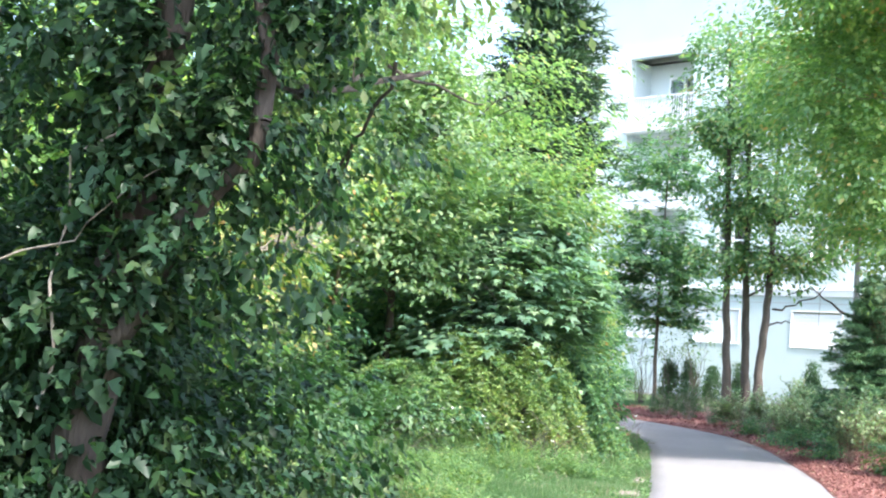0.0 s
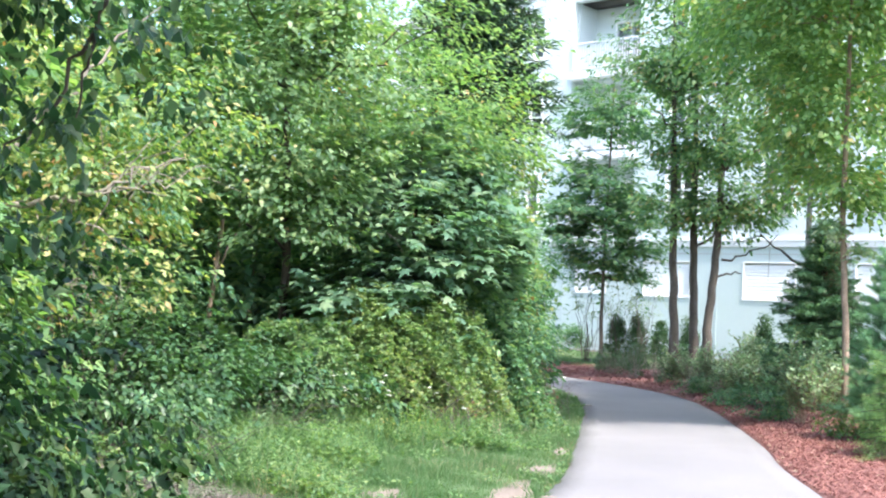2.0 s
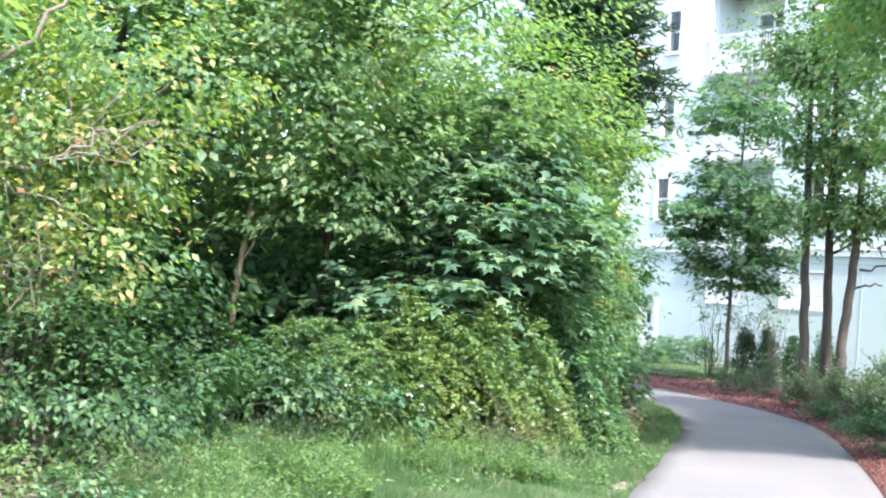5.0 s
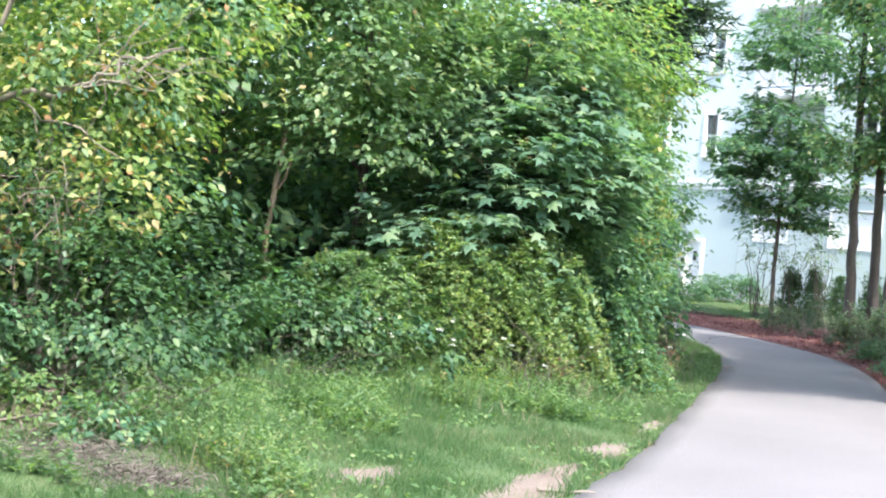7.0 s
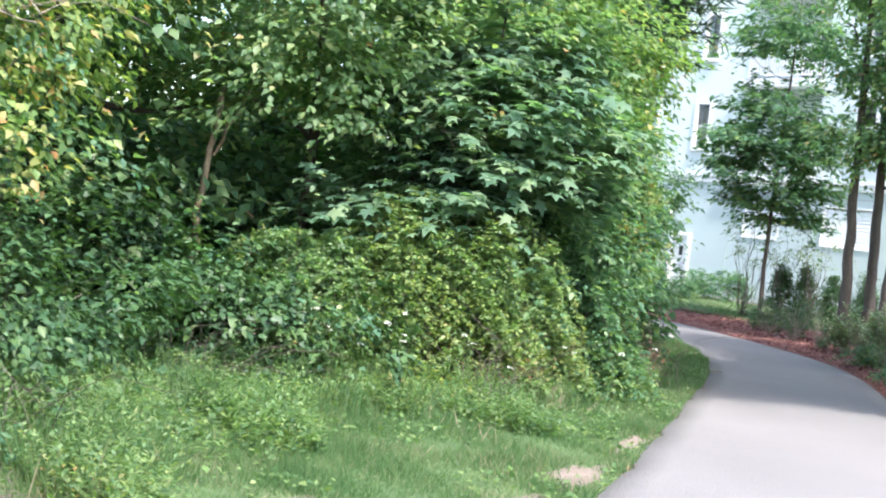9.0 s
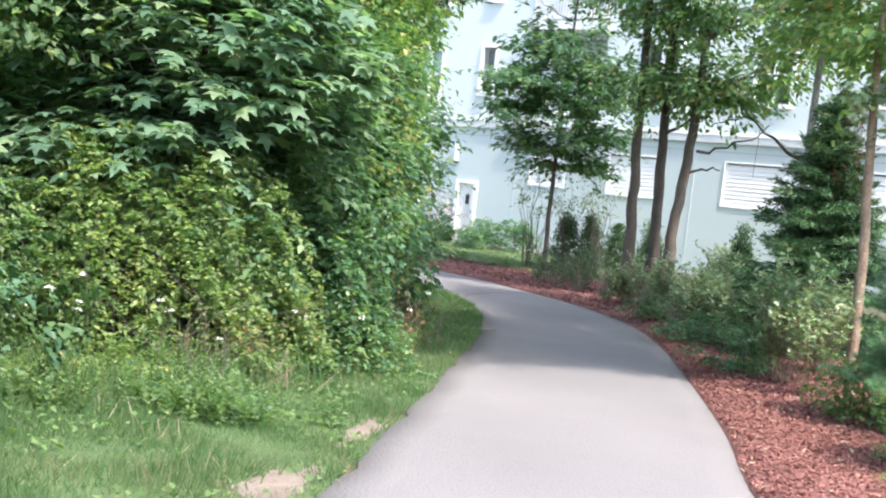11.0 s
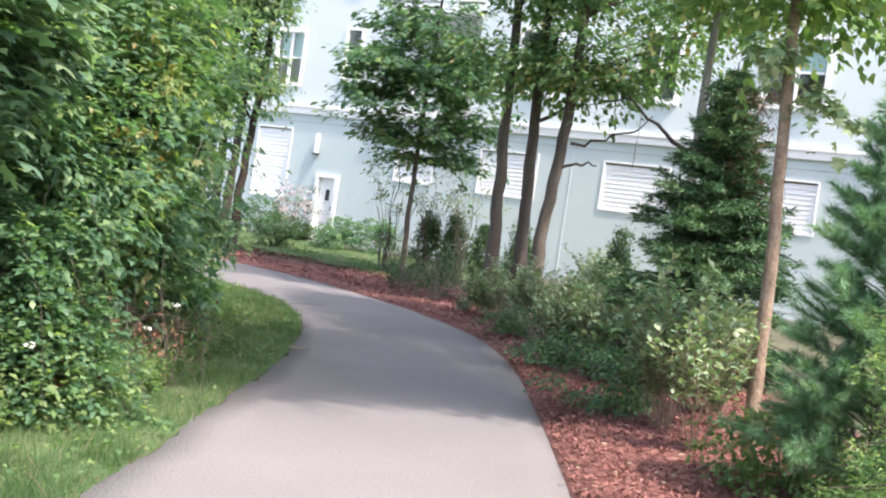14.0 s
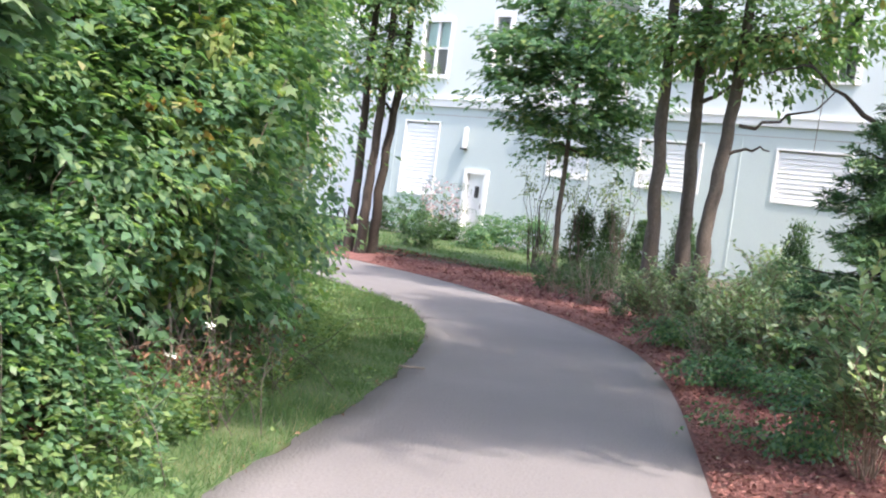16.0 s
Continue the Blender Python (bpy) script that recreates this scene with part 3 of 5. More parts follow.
for k, s in enumerate(STOREYS):
    for i, (a, b, c, d, p) in enumerate(WINDOWS):
        window(a, b, c + s, d + s, p, (i + k) % 4 in (0,) or (i == 4 and k == 0))
door = part("door", one_box(-0.3, 0.36, 0.06, 0.11, 0.5, 2.4, bevel=0.006), WHITE, house, "white entrance door with a small dark window")
fr = bmesh.new()
box(fr, -0.44, -0.3, -0.05, 0.16, 0.5, 2.52)
box(fr, 0.36, 0.5, -0.05, 0.16, 0.5, 2.52)
box(fr, -0.3, 0.36, -0.05, 0.16, 2.4, 2.52)
part("door_frame", fr, WHITE, door, "white door frame")
part("door_window", one_box(-0.02, 0.14, 0.045, 0.058, 1.72, 2.05, bevel=0.004), BLACK, door, "small dark glazed panel")
part("handle", one_box(0.27, 0.31, 0.0, 0.058, 1.42, 1.56, bevel=0.01), BLACK, door, "dark lever handle")
part("threshold", one_box(-0.6, 0.7, -0.75, 0.0, 0.3, 0.47, bevel=0.015), CONC, door, "concrete doorstep")
lp = bmesh.new()
box(lp, -0.62, -0.48, -0.13, 0.0, 3.1, 3.72, bevel=0.03)
wl = part("wall_light", lp, WHITE, house, "white vertical wall lantern")
part("cap", one_box(-0.64, -0.46, -0.15, 0.0, 3.06, 3.1, bevel=0.008), BLACK, wl, "dark cap")
for z in (4.75, 7.78, 10.83):
    bal = part("balcony", box(one_box(RECESS[0] + 0.02, RECESS[1] - 0.02, -0.14, 1.4, z - 0.36, z - 0.02, bevel=0.01), RECESS[0] - 0.1, RECESS[1] + 0.1, -0.2, -0.14, z - 0.3, z - 0.04), WHITE, house, "recessed balcony with white railing")
    part("side_panel", one_box(RECESS[0] + 0.003, RECESS[0] + 0.05, 0.3, 1.4, z - 0.02, z + 2.67), PALE, bal)
    part("side_panel", one_box(RECESS[1] - 0.05, RECESS[1] - 0.003, 0.3, 1.4, z - 0.02, z + 2.67), PALE, bal)
    bw = bmesh.new()
    for q in ((RECESS[0] + 0.05, 2.9, 0.0, 2.67), (4.3, RECESS[1] - 0.05, 0.0, 2.67), (2.9, 4.3, 2.1, 2.67)):
        box(bw, q[0], q[1], 1.4, 1.6, z + q[2] - 0.02, z + q[3])
    part("rear_wall", bw, PALE, bal)
    dd = bmesh.new()
    for x in (2.9, 3.57, 4.22):
        box(dd, x, x + 0.08, 1.36, 1.5, z, z + 2.1)
    box(dd, 2.98, 4.22, 1.36, 1.5, z + 2.02, z + 2.1)
    part("patio_door_frame", dd, WHITE, bal, "white glazed door frame")
    for x0, x1 in ((2.98, 3.57), (3.65, 4.22)):
        g = part("pane", one_box(x0, x1, 1.43, 1.437, z + 0.03, z + 2.02), GLASS, bal)
        g.visible_shadow = False
    part("rail", box(one_box(RECESS[0], RECESS[1], -0.07, -0.01, z + 1.02, z + 1.08, bevel=0.008), RECESS[0], RECESS[1], -0.06, -0.02, z + 0.08, z + 0.12), WHITE, bal, "white handrail")
    rod = part("baluster", one_box(-0.012, 0.012, -0.052, -0.028, 0.12, 1.02), WHITE, bal)
    rod.location = (RECESS[0] + 0.06, 0, z)
    for i in range(1, 27):
        o = new("baluster", rod.data)
        o.parent, o.location = bal, (RECESS[0] + 0.06 + i * 0.109, 0, z)


def ring(x0, x1, y0, y1, z0, z1, w):
    """A rectangular frame in one piece."""
    bm = bmesh.new()
    loops = []
    for y in (y0, y1):
        for k in (0, w):
            loops.append([bm.verts.new((x, y, z)) for x, z in ((x0 + k, z0 + k), (x1 - k, z0 + k), (x1 - k, z1 - k), (x0 + k, z1 - k))])
    for p, q in ((0, 1), (1, 3), (3, 2), (2, 0)):
        for i in range(4):
            j = (i + 1) % 4
            bm.faces.new([loops[p][i], loops[p][j], loops[q][j], loops[q][i]])
    bmesh.ops.recalc_face_normals(bm, faces=bm.faces)
    return bm


wing = thing("rear_wing", pose(5.2, 50.3, 0, 0, 0, -43.5) @ Matrix.Translation((-13.5, 4.5, 0)), "bright white rear wing of the apartment building", "building")
wb = bmesh.new()
for x0, x1, z0, z1 in ((0, 9.4, 0.2, 5.2), (0, 2.0, 5.2, 7.0), (3.4, 6.2, 5.2, 7.0), (7.6, 9.4, 5.2, 7.0), (0, 9.4, 7.0, 15.0)):
    box(wb, x0, x1, 0, 0.3, z0, z1)
box(wb, 0, 0.3, 0.3, 8, 0.2, 15)
box(wb, 9.1, 9.4, 0.3, 8, 0.2, 15)
part("wall", wb, WHITE, wing)
part("roof", one_box(-0.3, 9.7, -0.3, 8.3, 15, 15.3), WHITE, wing)
for x in (2.0, 6.2):
    w = part("window", ring(x, x + 1.4, 0.02, 0.2, 5.2, 7.0, 0.08), WHITE, wing)
    part("pane", one_box(x + 0.08, x + 1.32, 0.1, 0.106, 5.2, 7.0), GLASS, w)
low_wall = thing("retaining_wall", pose(5.2, 50.3, 0.1, 0, 0, -43.5), "low dark stone border with pale capping below the entrance", "wall")
part("course", one_box(-4.6, 1.9, -1.35, -1.05, 0, 0.33, bevel=0.02), STONE, low_wall)
part("capping", one_box(-4.65, 1.95, -1.4, -1.0, 0.33, 0.4, bevel=0.015), CONC, low_wall, "pale concrete capping")
lawn_pts = np.stack(np.meshgrid(np.linspace(-5.5, 9, 30), np.linspace(-7.5, -1.42, 14), indexing="ij"), -1).reshape(-1, 2)
hm = house.matrix_basis
lw = np.array([(hm @ Vector((x, y, 0)))[:2] for x, y in lawn_pts])
li = np.arange(30 * 14).reshape(30, 14)
lf = np.stack([li[:-1, :-1], li[1:, :-1], li[1:, 1:], li[:-1, 1:]], -1).reshape(-1, 4)
mask = (beyond(LINE_R, lw) > 1.9).reshape(30, 14)
lf = lf[(mask[:-1, :-1] & mask[1:, :-1] & mask[1:, 1:] & mask[:-1, 1:]).ravel()]
lawn = new("lawn", mesh_arrays("lawn", np.column_stack([lw, height(lw) + 0.012]), lf, TURF))
tagged(lawn, "mown green lawn in front of the building", "lawn", kind="structure")

# ---- plants left of the path ----


def tree(name, x, y, label, group, pts, radii, bark, blobs, clumps, per, clump_r, size, shape, mat, limbs=9, rz=0, category="tree", **kw):
    """A tree with a trunk, limbs that reach into its crown, and leaves."""
    t = thing(name, stand(x, y, rz), label, category, group)
    p = trunk(t, pts, radii, bark)
    c = foliage("crown", t, blobs, clumps, per, clump_r, size, shape, mat, **kw)
    top = p[:, 2].max()
    for _ in range(limbs):
        e = c[rng.integers(len(c))]
        z = min(top * 0.93, max(top * 0.3, e[2] - 0.45 * np.hypot(e[0], e[1])))
        k = int(np.abs(p[:, 2] - z).argmin())
        r = float(np.interp(z, p[:, 2], np.interp(np.linspace(0, 1, 22), np.linspace(0, 1, len(radii)), radii)))
        limb(t, p[k], e, r * 0.45, 0.006, bark, -0.05, 7, 0.05)
    return t


def shrub(name, x, y, label, group, blobs, clumps, per, clump_r, size, shape, mat, stems=7, stem_mat=None, radius=0.012, spread=0.15, mix="", **kw):
    t = thing(name, stand(x, y), label, "shrub", group)
    c = foliage("leaves", t, blobs, clumps, per, clump_r, size, shape, mat, **kw)
    if mix:
        foliage("young_leaves", t, blobs, int(clumps * 0.2), per * 0.7, clump_r * 0.9, size * 0.8, shape, G[mix], "lighter young leaves", **{**kw, "inner": 0.85})
    if stems:
        e = c[rng.integers(len(c), size=stems)]
        s = np.column_stack([rng.normal(size=(stems, 2)) * spread, np.zeros(stems)])
        twigs("stem", t, s, e, radius, stem_mat or TWIG)
    return t


# vine-covered tree beside the path
vt = thing("vine_covered_tree", stand(-1.75, 6.3), "dark leaning tree smothered in heart-leaved vines", "tree")
trunk(vt, [(0, 0, 0), (-0.02, 0.0, 1.0), (0.16, 0, 2.0), (0.3, -0.1, 3.2), (0.5, -0.1, 5.5)], [0.17, 0.13, 0.12, 0.1, 0.05], BARK)
limb(vt, (0.1, -0.1, 1.4), (0.8, -0.3, 2.55), 0.06, 0.05, BARK)
limb(vt, (0.8, -0.3, 2.55), (1.0, -0.25, 4.6), 0.052, 0.02, BARK)
limb(vt, (0.82, -0.28, 2.75), (1.55, 1.3, 3.2), 0.03, 0.014, BARK)
limb(vt, (1.35, 1.1, 3.2), (1.07, 1.72, 2.76), 0.015, 0.011, BARK, -0.03)
limb(vt, (1.07, 1.72, 2.76), (0.62, 1.9, 2.1), 0.012, 0.006, BARK, 0.0)
limb(vt, (1.07, 1.72, 2.76), (0.98, 1.8, 2.35), 0.009, 0.005, BARK, 0.0)
limb(vt, (1.3, 1.2, 3.2), (1.9, 1.7, 3.1), 0.012, 0.005, BARK, 0.0)
limb(vt, (-0.15, -0.3, 1.1), (0.1, -0.3, 2.7), 0.008, 0.006, TWIG, 0.15, 9, 0.08, "vine_stem", "pale hanging vine stem")
limb(vt, (-0.9, -0.3, 1.75), (0.35, -0.3, 2.3), 0.006, 0.004, TWIG, -0.2, 9, 0.05, "vine_stem", "pale hanging vine stem")
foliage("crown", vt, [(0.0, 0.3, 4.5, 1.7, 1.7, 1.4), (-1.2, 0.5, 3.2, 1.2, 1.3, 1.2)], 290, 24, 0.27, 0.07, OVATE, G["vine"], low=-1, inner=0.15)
foliage("outer_leaves", vt, [(1.2, 1.5, 3.95, 1.3, 1.2, 0.75), (1.0, 0.6, 4.6, 1.4, 1.3, 0.9), (0.5, 1.2, 3.1, 0.8, 0.8, 0.5)], 150, 15, 0.26, 0.075, LONG, G["olive"], "lighter drooping outer leaves", low=-1, inner=0.15, droop=1.1, up=0.35, width=1.5)
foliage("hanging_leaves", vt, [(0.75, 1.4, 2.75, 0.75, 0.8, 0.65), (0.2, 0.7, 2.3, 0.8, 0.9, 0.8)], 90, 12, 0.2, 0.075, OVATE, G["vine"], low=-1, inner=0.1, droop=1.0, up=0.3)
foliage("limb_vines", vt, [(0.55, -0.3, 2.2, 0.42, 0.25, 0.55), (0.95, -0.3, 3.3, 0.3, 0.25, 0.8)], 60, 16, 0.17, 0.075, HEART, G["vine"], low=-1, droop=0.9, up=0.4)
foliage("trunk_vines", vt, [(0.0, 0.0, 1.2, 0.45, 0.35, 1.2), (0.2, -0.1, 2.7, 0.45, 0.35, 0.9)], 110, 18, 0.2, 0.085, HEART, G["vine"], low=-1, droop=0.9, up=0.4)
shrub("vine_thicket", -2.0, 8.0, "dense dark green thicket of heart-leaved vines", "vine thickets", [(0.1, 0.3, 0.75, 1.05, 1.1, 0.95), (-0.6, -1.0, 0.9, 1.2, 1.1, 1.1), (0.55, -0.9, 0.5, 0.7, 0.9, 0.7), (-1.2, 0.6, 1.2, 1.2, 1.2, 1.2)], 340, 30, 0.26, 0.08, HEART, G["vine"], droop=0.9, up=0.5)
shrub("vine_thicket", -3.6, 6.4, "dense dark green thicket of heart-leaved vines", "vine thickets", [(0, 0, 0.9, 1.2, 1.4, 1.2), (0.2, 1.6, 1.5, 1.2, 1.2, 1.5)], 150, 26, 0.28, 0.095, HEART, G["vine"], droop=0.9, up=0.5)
shrub("leafy_shrub", -2.5, 10.6, "bright green shrub climbing behind the vine thicket", "mixed hedge", [(0, 0.2, 1.0, 1.1, 1.0, 1.1), (-0.8, 0.8, 2.2, 1.2, 1.1, 1.3)], 210, 26, 0.27, 0.085, HEART, G["birch"], droop=0.7)

# yellowing shrub with dead branches
ys = shrub("yellowing_shrub", -2.9, 15.4, "tall tangled shrub with yellow and orange leaves", "mixed hedge", [(0.2, -0.3, 2.6, 1.25, 1.2, 0.75), (0.75, 0.2, 3.4, 0.95, 0.9, 0.5), (-1.0, 0, 3.5, 1.4, 1.2, 1.2), (-0.4, -1.0, 1.7, 0.9, 0.7, 0.6), (0.9, -0.7, 1.6, 0.6, 0.5, 0.45)], 300, 22, 0.26, 0.078, OVATE, G["yellow"], 12, TWIG, 0.02, 0.4, mix="shrub", low=-0.95)
dead = thing("dead_branch", stand(-3.4, 14.3), "bare grey dead branch poking from the shrub", "branch", "dead branches")
limb(dead, (0, 0, 0), (0.1, 0.0, 2.3), 0.045, 0.035, TWIG)
limb(dead, (0.1, 0, 2.3), (1.1, 0.0, 2.42), 0.035, 0.02, TWIG, -0.06)
limb(dead, (1.1, 0, 2.42), (2.0, 0.15, 2.85), 0.02, 0.007, TWIG, 0.03)
limb(dead, (1.3, 0, 2.45), (1.75, 0.0, 3.05), 0.011, 0.004, TWIG)
limb(dead, (0.9, 0, 2.4), (1.9, -0.1, 2.45), 0.012, 0.004, TWIG, 0.05)
limb(dead, (0.4, 0.0, 2.3), (1.6, 0.1, 1.9), 0.016, 0.005, TWIG, 0.06)
limb(dead, (0.1, 0.0, 2.3), (1.04, 0.0, 3.65), 0.03, 0.018, TWIG, 0.05)
limb(dead, (1.04, 0.0, 3.65), (1.7, 0.05, 4.3), 0.018, 0.006, TWIG, 0.0)
twigs("twig", dead, np.tile([1.5, 0.05, 2.6], (14, 1)) + rng.normal(size=(14, 3)) * [0.3, 0.05, 0.12], np.tile([1.95, 0.1, 2.8], (14, 1)) + rng.normal(size=(14, 3)) * [0.3, 0.2, 0.25], 0.006, TWIG)
twigs("twig", dead, np.tile([0.9, -0.2, 1.4], (22, 1)) + rng.normal(size=(22, 3)) * [0.3, 0.1, 0.3], np.tile([1.2, -0.2, 1.6], (22, 1)) + rng.normal(size=(22, 3)) * [0.4, 0.2, 0.35], 0.006, TWIG)

snag = thing("dead_branch", stand(0.1, 19.3), "thin pale dead branch slanting out of the maple leaves", "branch", "dead branches")
limb(snag, (0, 0, 0), (0.0, 0.05, 2.95), 0.02, 0.014, GREYBARK)
limb(snag, (0.0, 0.0, 2.95), (0.65, -0.45, 2.25), 0.012, 0.005, TWIG, 0.02)
limb(snag, (0.3, -0.2, 2.62), (0.2, -0.3, 2.3), 0.006, 0.003, TWIG, 0.0)
limb(snag, (0.45, -0.3, 2.46), (0.62, -0.35, 2.45), 0.006, 0.003, TWIG, 0.0)

# trees behind the hedge
tree("broadleaf_tree", -0.9, 19.6, "leafy green tree rising behind the bramble", "woodland edge trees", [(0, 0, 0), (0.05, 0, 2.2), (-0.1, 0.1, 4.5), (0.1, 0, 6.6)], [0.07, 0.055, 0.04, 0.012], BARK,
     [(0, -0.3, 3.2, 1.7, 1.5, 1.3), (-0.8, -0.6, 4.5, 1.7, 1.5, 1.3), (0.6, 0.2, 5.0, 1.6, 1.6, 1.5), (-0.2, 0.2, 6.4, 1.5, 1.5, 1.1), (0.5, -0.7, 2.5, 1.0, 0.6, 0.5)], 560, 32, 0.34, 0.095, OVATE, G["canopy"], 6, flat=0.3, up=1.1, amount=0.45)
tree("maple_sapling", 0.95, 20.4, "young maple with large dark green lobed leaves", "woodland edge trees", [(0, 0, 0), (-0.1, -0.3, 1.6), (0, 0, 4.2)], [0.05, 0.04, 0.012], BARK,
     [(-0.4, -1.3, 1.75, 1.0, 0.5, 0.35), (0.2, -1.0, 2.15, 1.2, 0.7, 0.4), (-0.2, -0.6, 2.75, 1.2, 0.9, 0.4), (0.0, -0.1, 3.4, 1.2, 1.0, 0.5)], 260, 15, 0.28, 0.15, LOBED, G["maple"], up=1.6, flat=0.35, droop=0.25)
tree("broadleaf_tree", 1.15, 24.0, "tall leafy green tree at the woodland edge", "woodland edge trees", [(0, 0, 0), (0.05, 0, 3), (0.0, 0, 5.3)], [0.12, 0.1, 0.015], BARK,
     [(0, 0, 2.9, 1.5, 1.5, 1.1), (-0.5, -0.3, 4.6, 1.5, 1.5, 1.0), (0.6, 0.2, 4.2, 1.3, 1.4, 1.0)], 420, 32, 0.36, 0.1, LONG, G["birch"], 6, width=1.9, flat=0.32, up=1.0, amount=0.45)
tree("broadleaf_tree", 1.2, 28.2, "tall leafy green tree at the woodland edge", "woodland edge trees", [(0, 0, 0), (0.05, 0, 3), (-0.1, 0, 4.9)], [0.13, 0.11, 0.015], BARK,
     [(0.2, 0, 2.8, 1.5, 1.6, 1.2), (-0.5, 0, 4.2, 1.5, 1.6, 1.1)], 470, 26, 0.34, 0.11, LONG, G["tree"], 6, width=1.9)
for x, y, h in ((-3.6, 19.0, 7.5), (-5.6, 14.5, 8.0), (-4.6, 24, 9.0), (-2.2, 25.5, 9.0), (-7.5, 11.0, 6.5), (-1.6, 31.5, 9.5), (-7.5, 19.5, 9.0), (-9.0, 14.0, 8.5), (-7.5, 26.5, 9.5), (-4.5, 31.0, 9.5)):
    tree("woodland_tree", x, y, "tall green woodland tree behind the hedge", "woodland trees", [(0, 0, 0), (0.1, 0.05, h * 0.5), (0, 0, h)], [0.15, 0.11, 0.015], BARK,
         [(0, 0, h * 0.13, 2.0, 2.0, 1.1), (0, 0, h * 0.33, 1.9, 1.9, 1.5), (0.6, -0.5, h * 0.5, 1.9, 1.8, 1.5), (-0.6, 0.2, h * 0.66, 1.9, 1.9, 1.5), (0.1, 0, h * 0.86, 1.6, 1.6, 1.3)], 330, 20, 0.42, 0.15, LONG, G["tree"] if y > 18 else G["birch"], 5, width=1.9)
for x, y, h in ((-2.9, 22.6, 3.4), (-1.5, 20.7, 2.3), (-0.7, 23.0, 3.2), (-5.2, 20.6, 3.6), (-4.9, 17.2, 2.6)):
    shrub("understory_shrub", x, y, "shaded dark broad-leaved shrub under the trees", "understory", [(0, 0, h * 0.3, 1.5, 0.9, h * 0.33), (0.2, 0.1, h * 0.7, 1.4, 0.9, h * 0.3)], 210, 20, 0.34, 0.14, OVATE, G["shrub"], 8, radius=0.02, inner=0.3, width=1.3)


# dark conifer far back
def conifer(name, x, y, h, r, label, group, mat, rows, per, length, bark=BARK, tilt=-0.25, bare=0.0, thick=1.0, category="tree", width=0.11, jitter=0.25, shape=0.8, loose=0.015):
    """Whorls of boughs, each a limb set with sprays of needles."""
    t = thing(name, stand(x, y), label, category, group)
    trunk(t, [(0, 0, 0), (0.02, 0, h * 0.5), (0, 0, h)], [0.045 * h ** 0.7, 0.03 * h ** 0.7, 0.006], bark)
    a, b, pos, nrm, tips, size = [], [], [], [], [], []
    for i in range(rows):
        u = bare + (1 - bare) * (i + rng.random() * 0.5) / rows
        z = h * (0.03 + 0.95 * u)
        reach = r * (1 - u) ** shape * rng.uniform(0.8, 1.12) + 0.04
        for k in range(per):
            g = rng.uniform(0, 6.283)
            d = np.array([math.cos(g), math.sin(g), tilt + 0.55 * u + rng.normal() * 0.1])
            rr = reach * rng.uniform(0.55, 1.15)
            e = np.array([0, 0, z]) + d * rr
            a.append((0, 0, z))
            b.append(e)
            n = max(6, int(rr / 0.02 * thick * 2.2))
            s = rng.random(n) ** 0.7
            side = np.array([-d[1], d[0], 0])
            fan = rng.uniform(-1, 1, n) * (1 - s * 0.7) * rr * 0.33
            p = np.array([0, 0, z]) + d * rr * s[:, None] + side * fan[:, None] + rng.normal(size=(n, 3)) * loose
            p[:, 2] -= np.abs(fan) * 0.3
            pos.append(p)
            tips.append(d + side * np.sign(fan)[:, None] * rng.uniform(0.2, 1.1, n)[:, None] + rng.normal(size=(n, 3)) * jitter)
            nrm.append(np.array([0, 0, 1.0]) + rng.normal(size=(n, 3)) * 0.5)
            size.append(np.full(n, length) * rng.uniform(0.6, 1.3, n))
    twigs("bough", t, a, b, 0.006 * h ** 0.6, bark, n=4)
    part("needles", leaf_mesh("needles", np.concatenate(pos), np.concatenate(nrm), np.concatenate(tips), np.concatenate(size), BLADE, mat, width), None, t)
    return t


conifer("dark_conifer", 2.15, 31.4, 12.5, 2.9, "tall dark green conifer behind the hedge", "conifers", G["fir"], 46, 13, 0.26, thick=0.55, width=0.2, bare=0.44, shape=0.55, jitter=0.5)

# hedge shrubs
shrub("dense_shrub", -1.9, 14.0, "low dark green shrub knitted with vines", "mixed hedge", [(0, 0, 0.5, 1.0, 0.9, 0.6), (-1.0, -0.8, 0.6, 0.9, 0.8, 0.7), (0.6, 0.8, 0.5, 0.8, 0.8, 0.55)], 210, 26, 0.24, 0.07, OVATE, G["dark"], 12, mix="shrub", inner=0.4, amount=0.55)
shrub("dense_shrub", -1.0, 16.9, "low dark green shrub knitted with vines", "mixed hedge", [(0, 0, 0.45, 0.9, 0.6, 0.5), (-0.8, 0.5, 0.6, 0.9, 0.7, 0.55)], 130, 24, 0.24, 0.085, HEART, G["dark"], 10, mix="shrub", inner=0.4, amount=0.55)
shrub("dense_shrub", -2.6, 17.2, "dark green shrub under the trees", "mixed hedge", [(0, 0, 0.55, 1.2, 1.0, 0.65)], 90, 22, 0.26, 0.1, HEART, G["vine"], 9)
poles = thing("bare_sapling", stand(-1.75, 18.6), "thin brown sapling trunk in the dark hollow", "tree", "woodland edge trees")
limb(poles, (0, 0, 0), (0.12, 0.1, 2.6), 0.045, 0.03, PALEBARK, 0.0, 9, 0.02, "trunk")
limb(poles, (0.1, 0.08, 1.9), (0.5, 0.2, 2.9), 0.02, 0.01, PALEBARK, 0.0, 7, 0.03)
shrub("dense_shrub", -3.2, 12.4, "low dark green shrub knitted with vines", "mixed hedge", [(0, 0, 0.7, 1.0, 0.9, 0.8), (-0.8, 0.4, 1.4, 1.1, 1.0, 1.0)], 150, 24, 0.25, 0.085, HEART, G["dark"], 9)
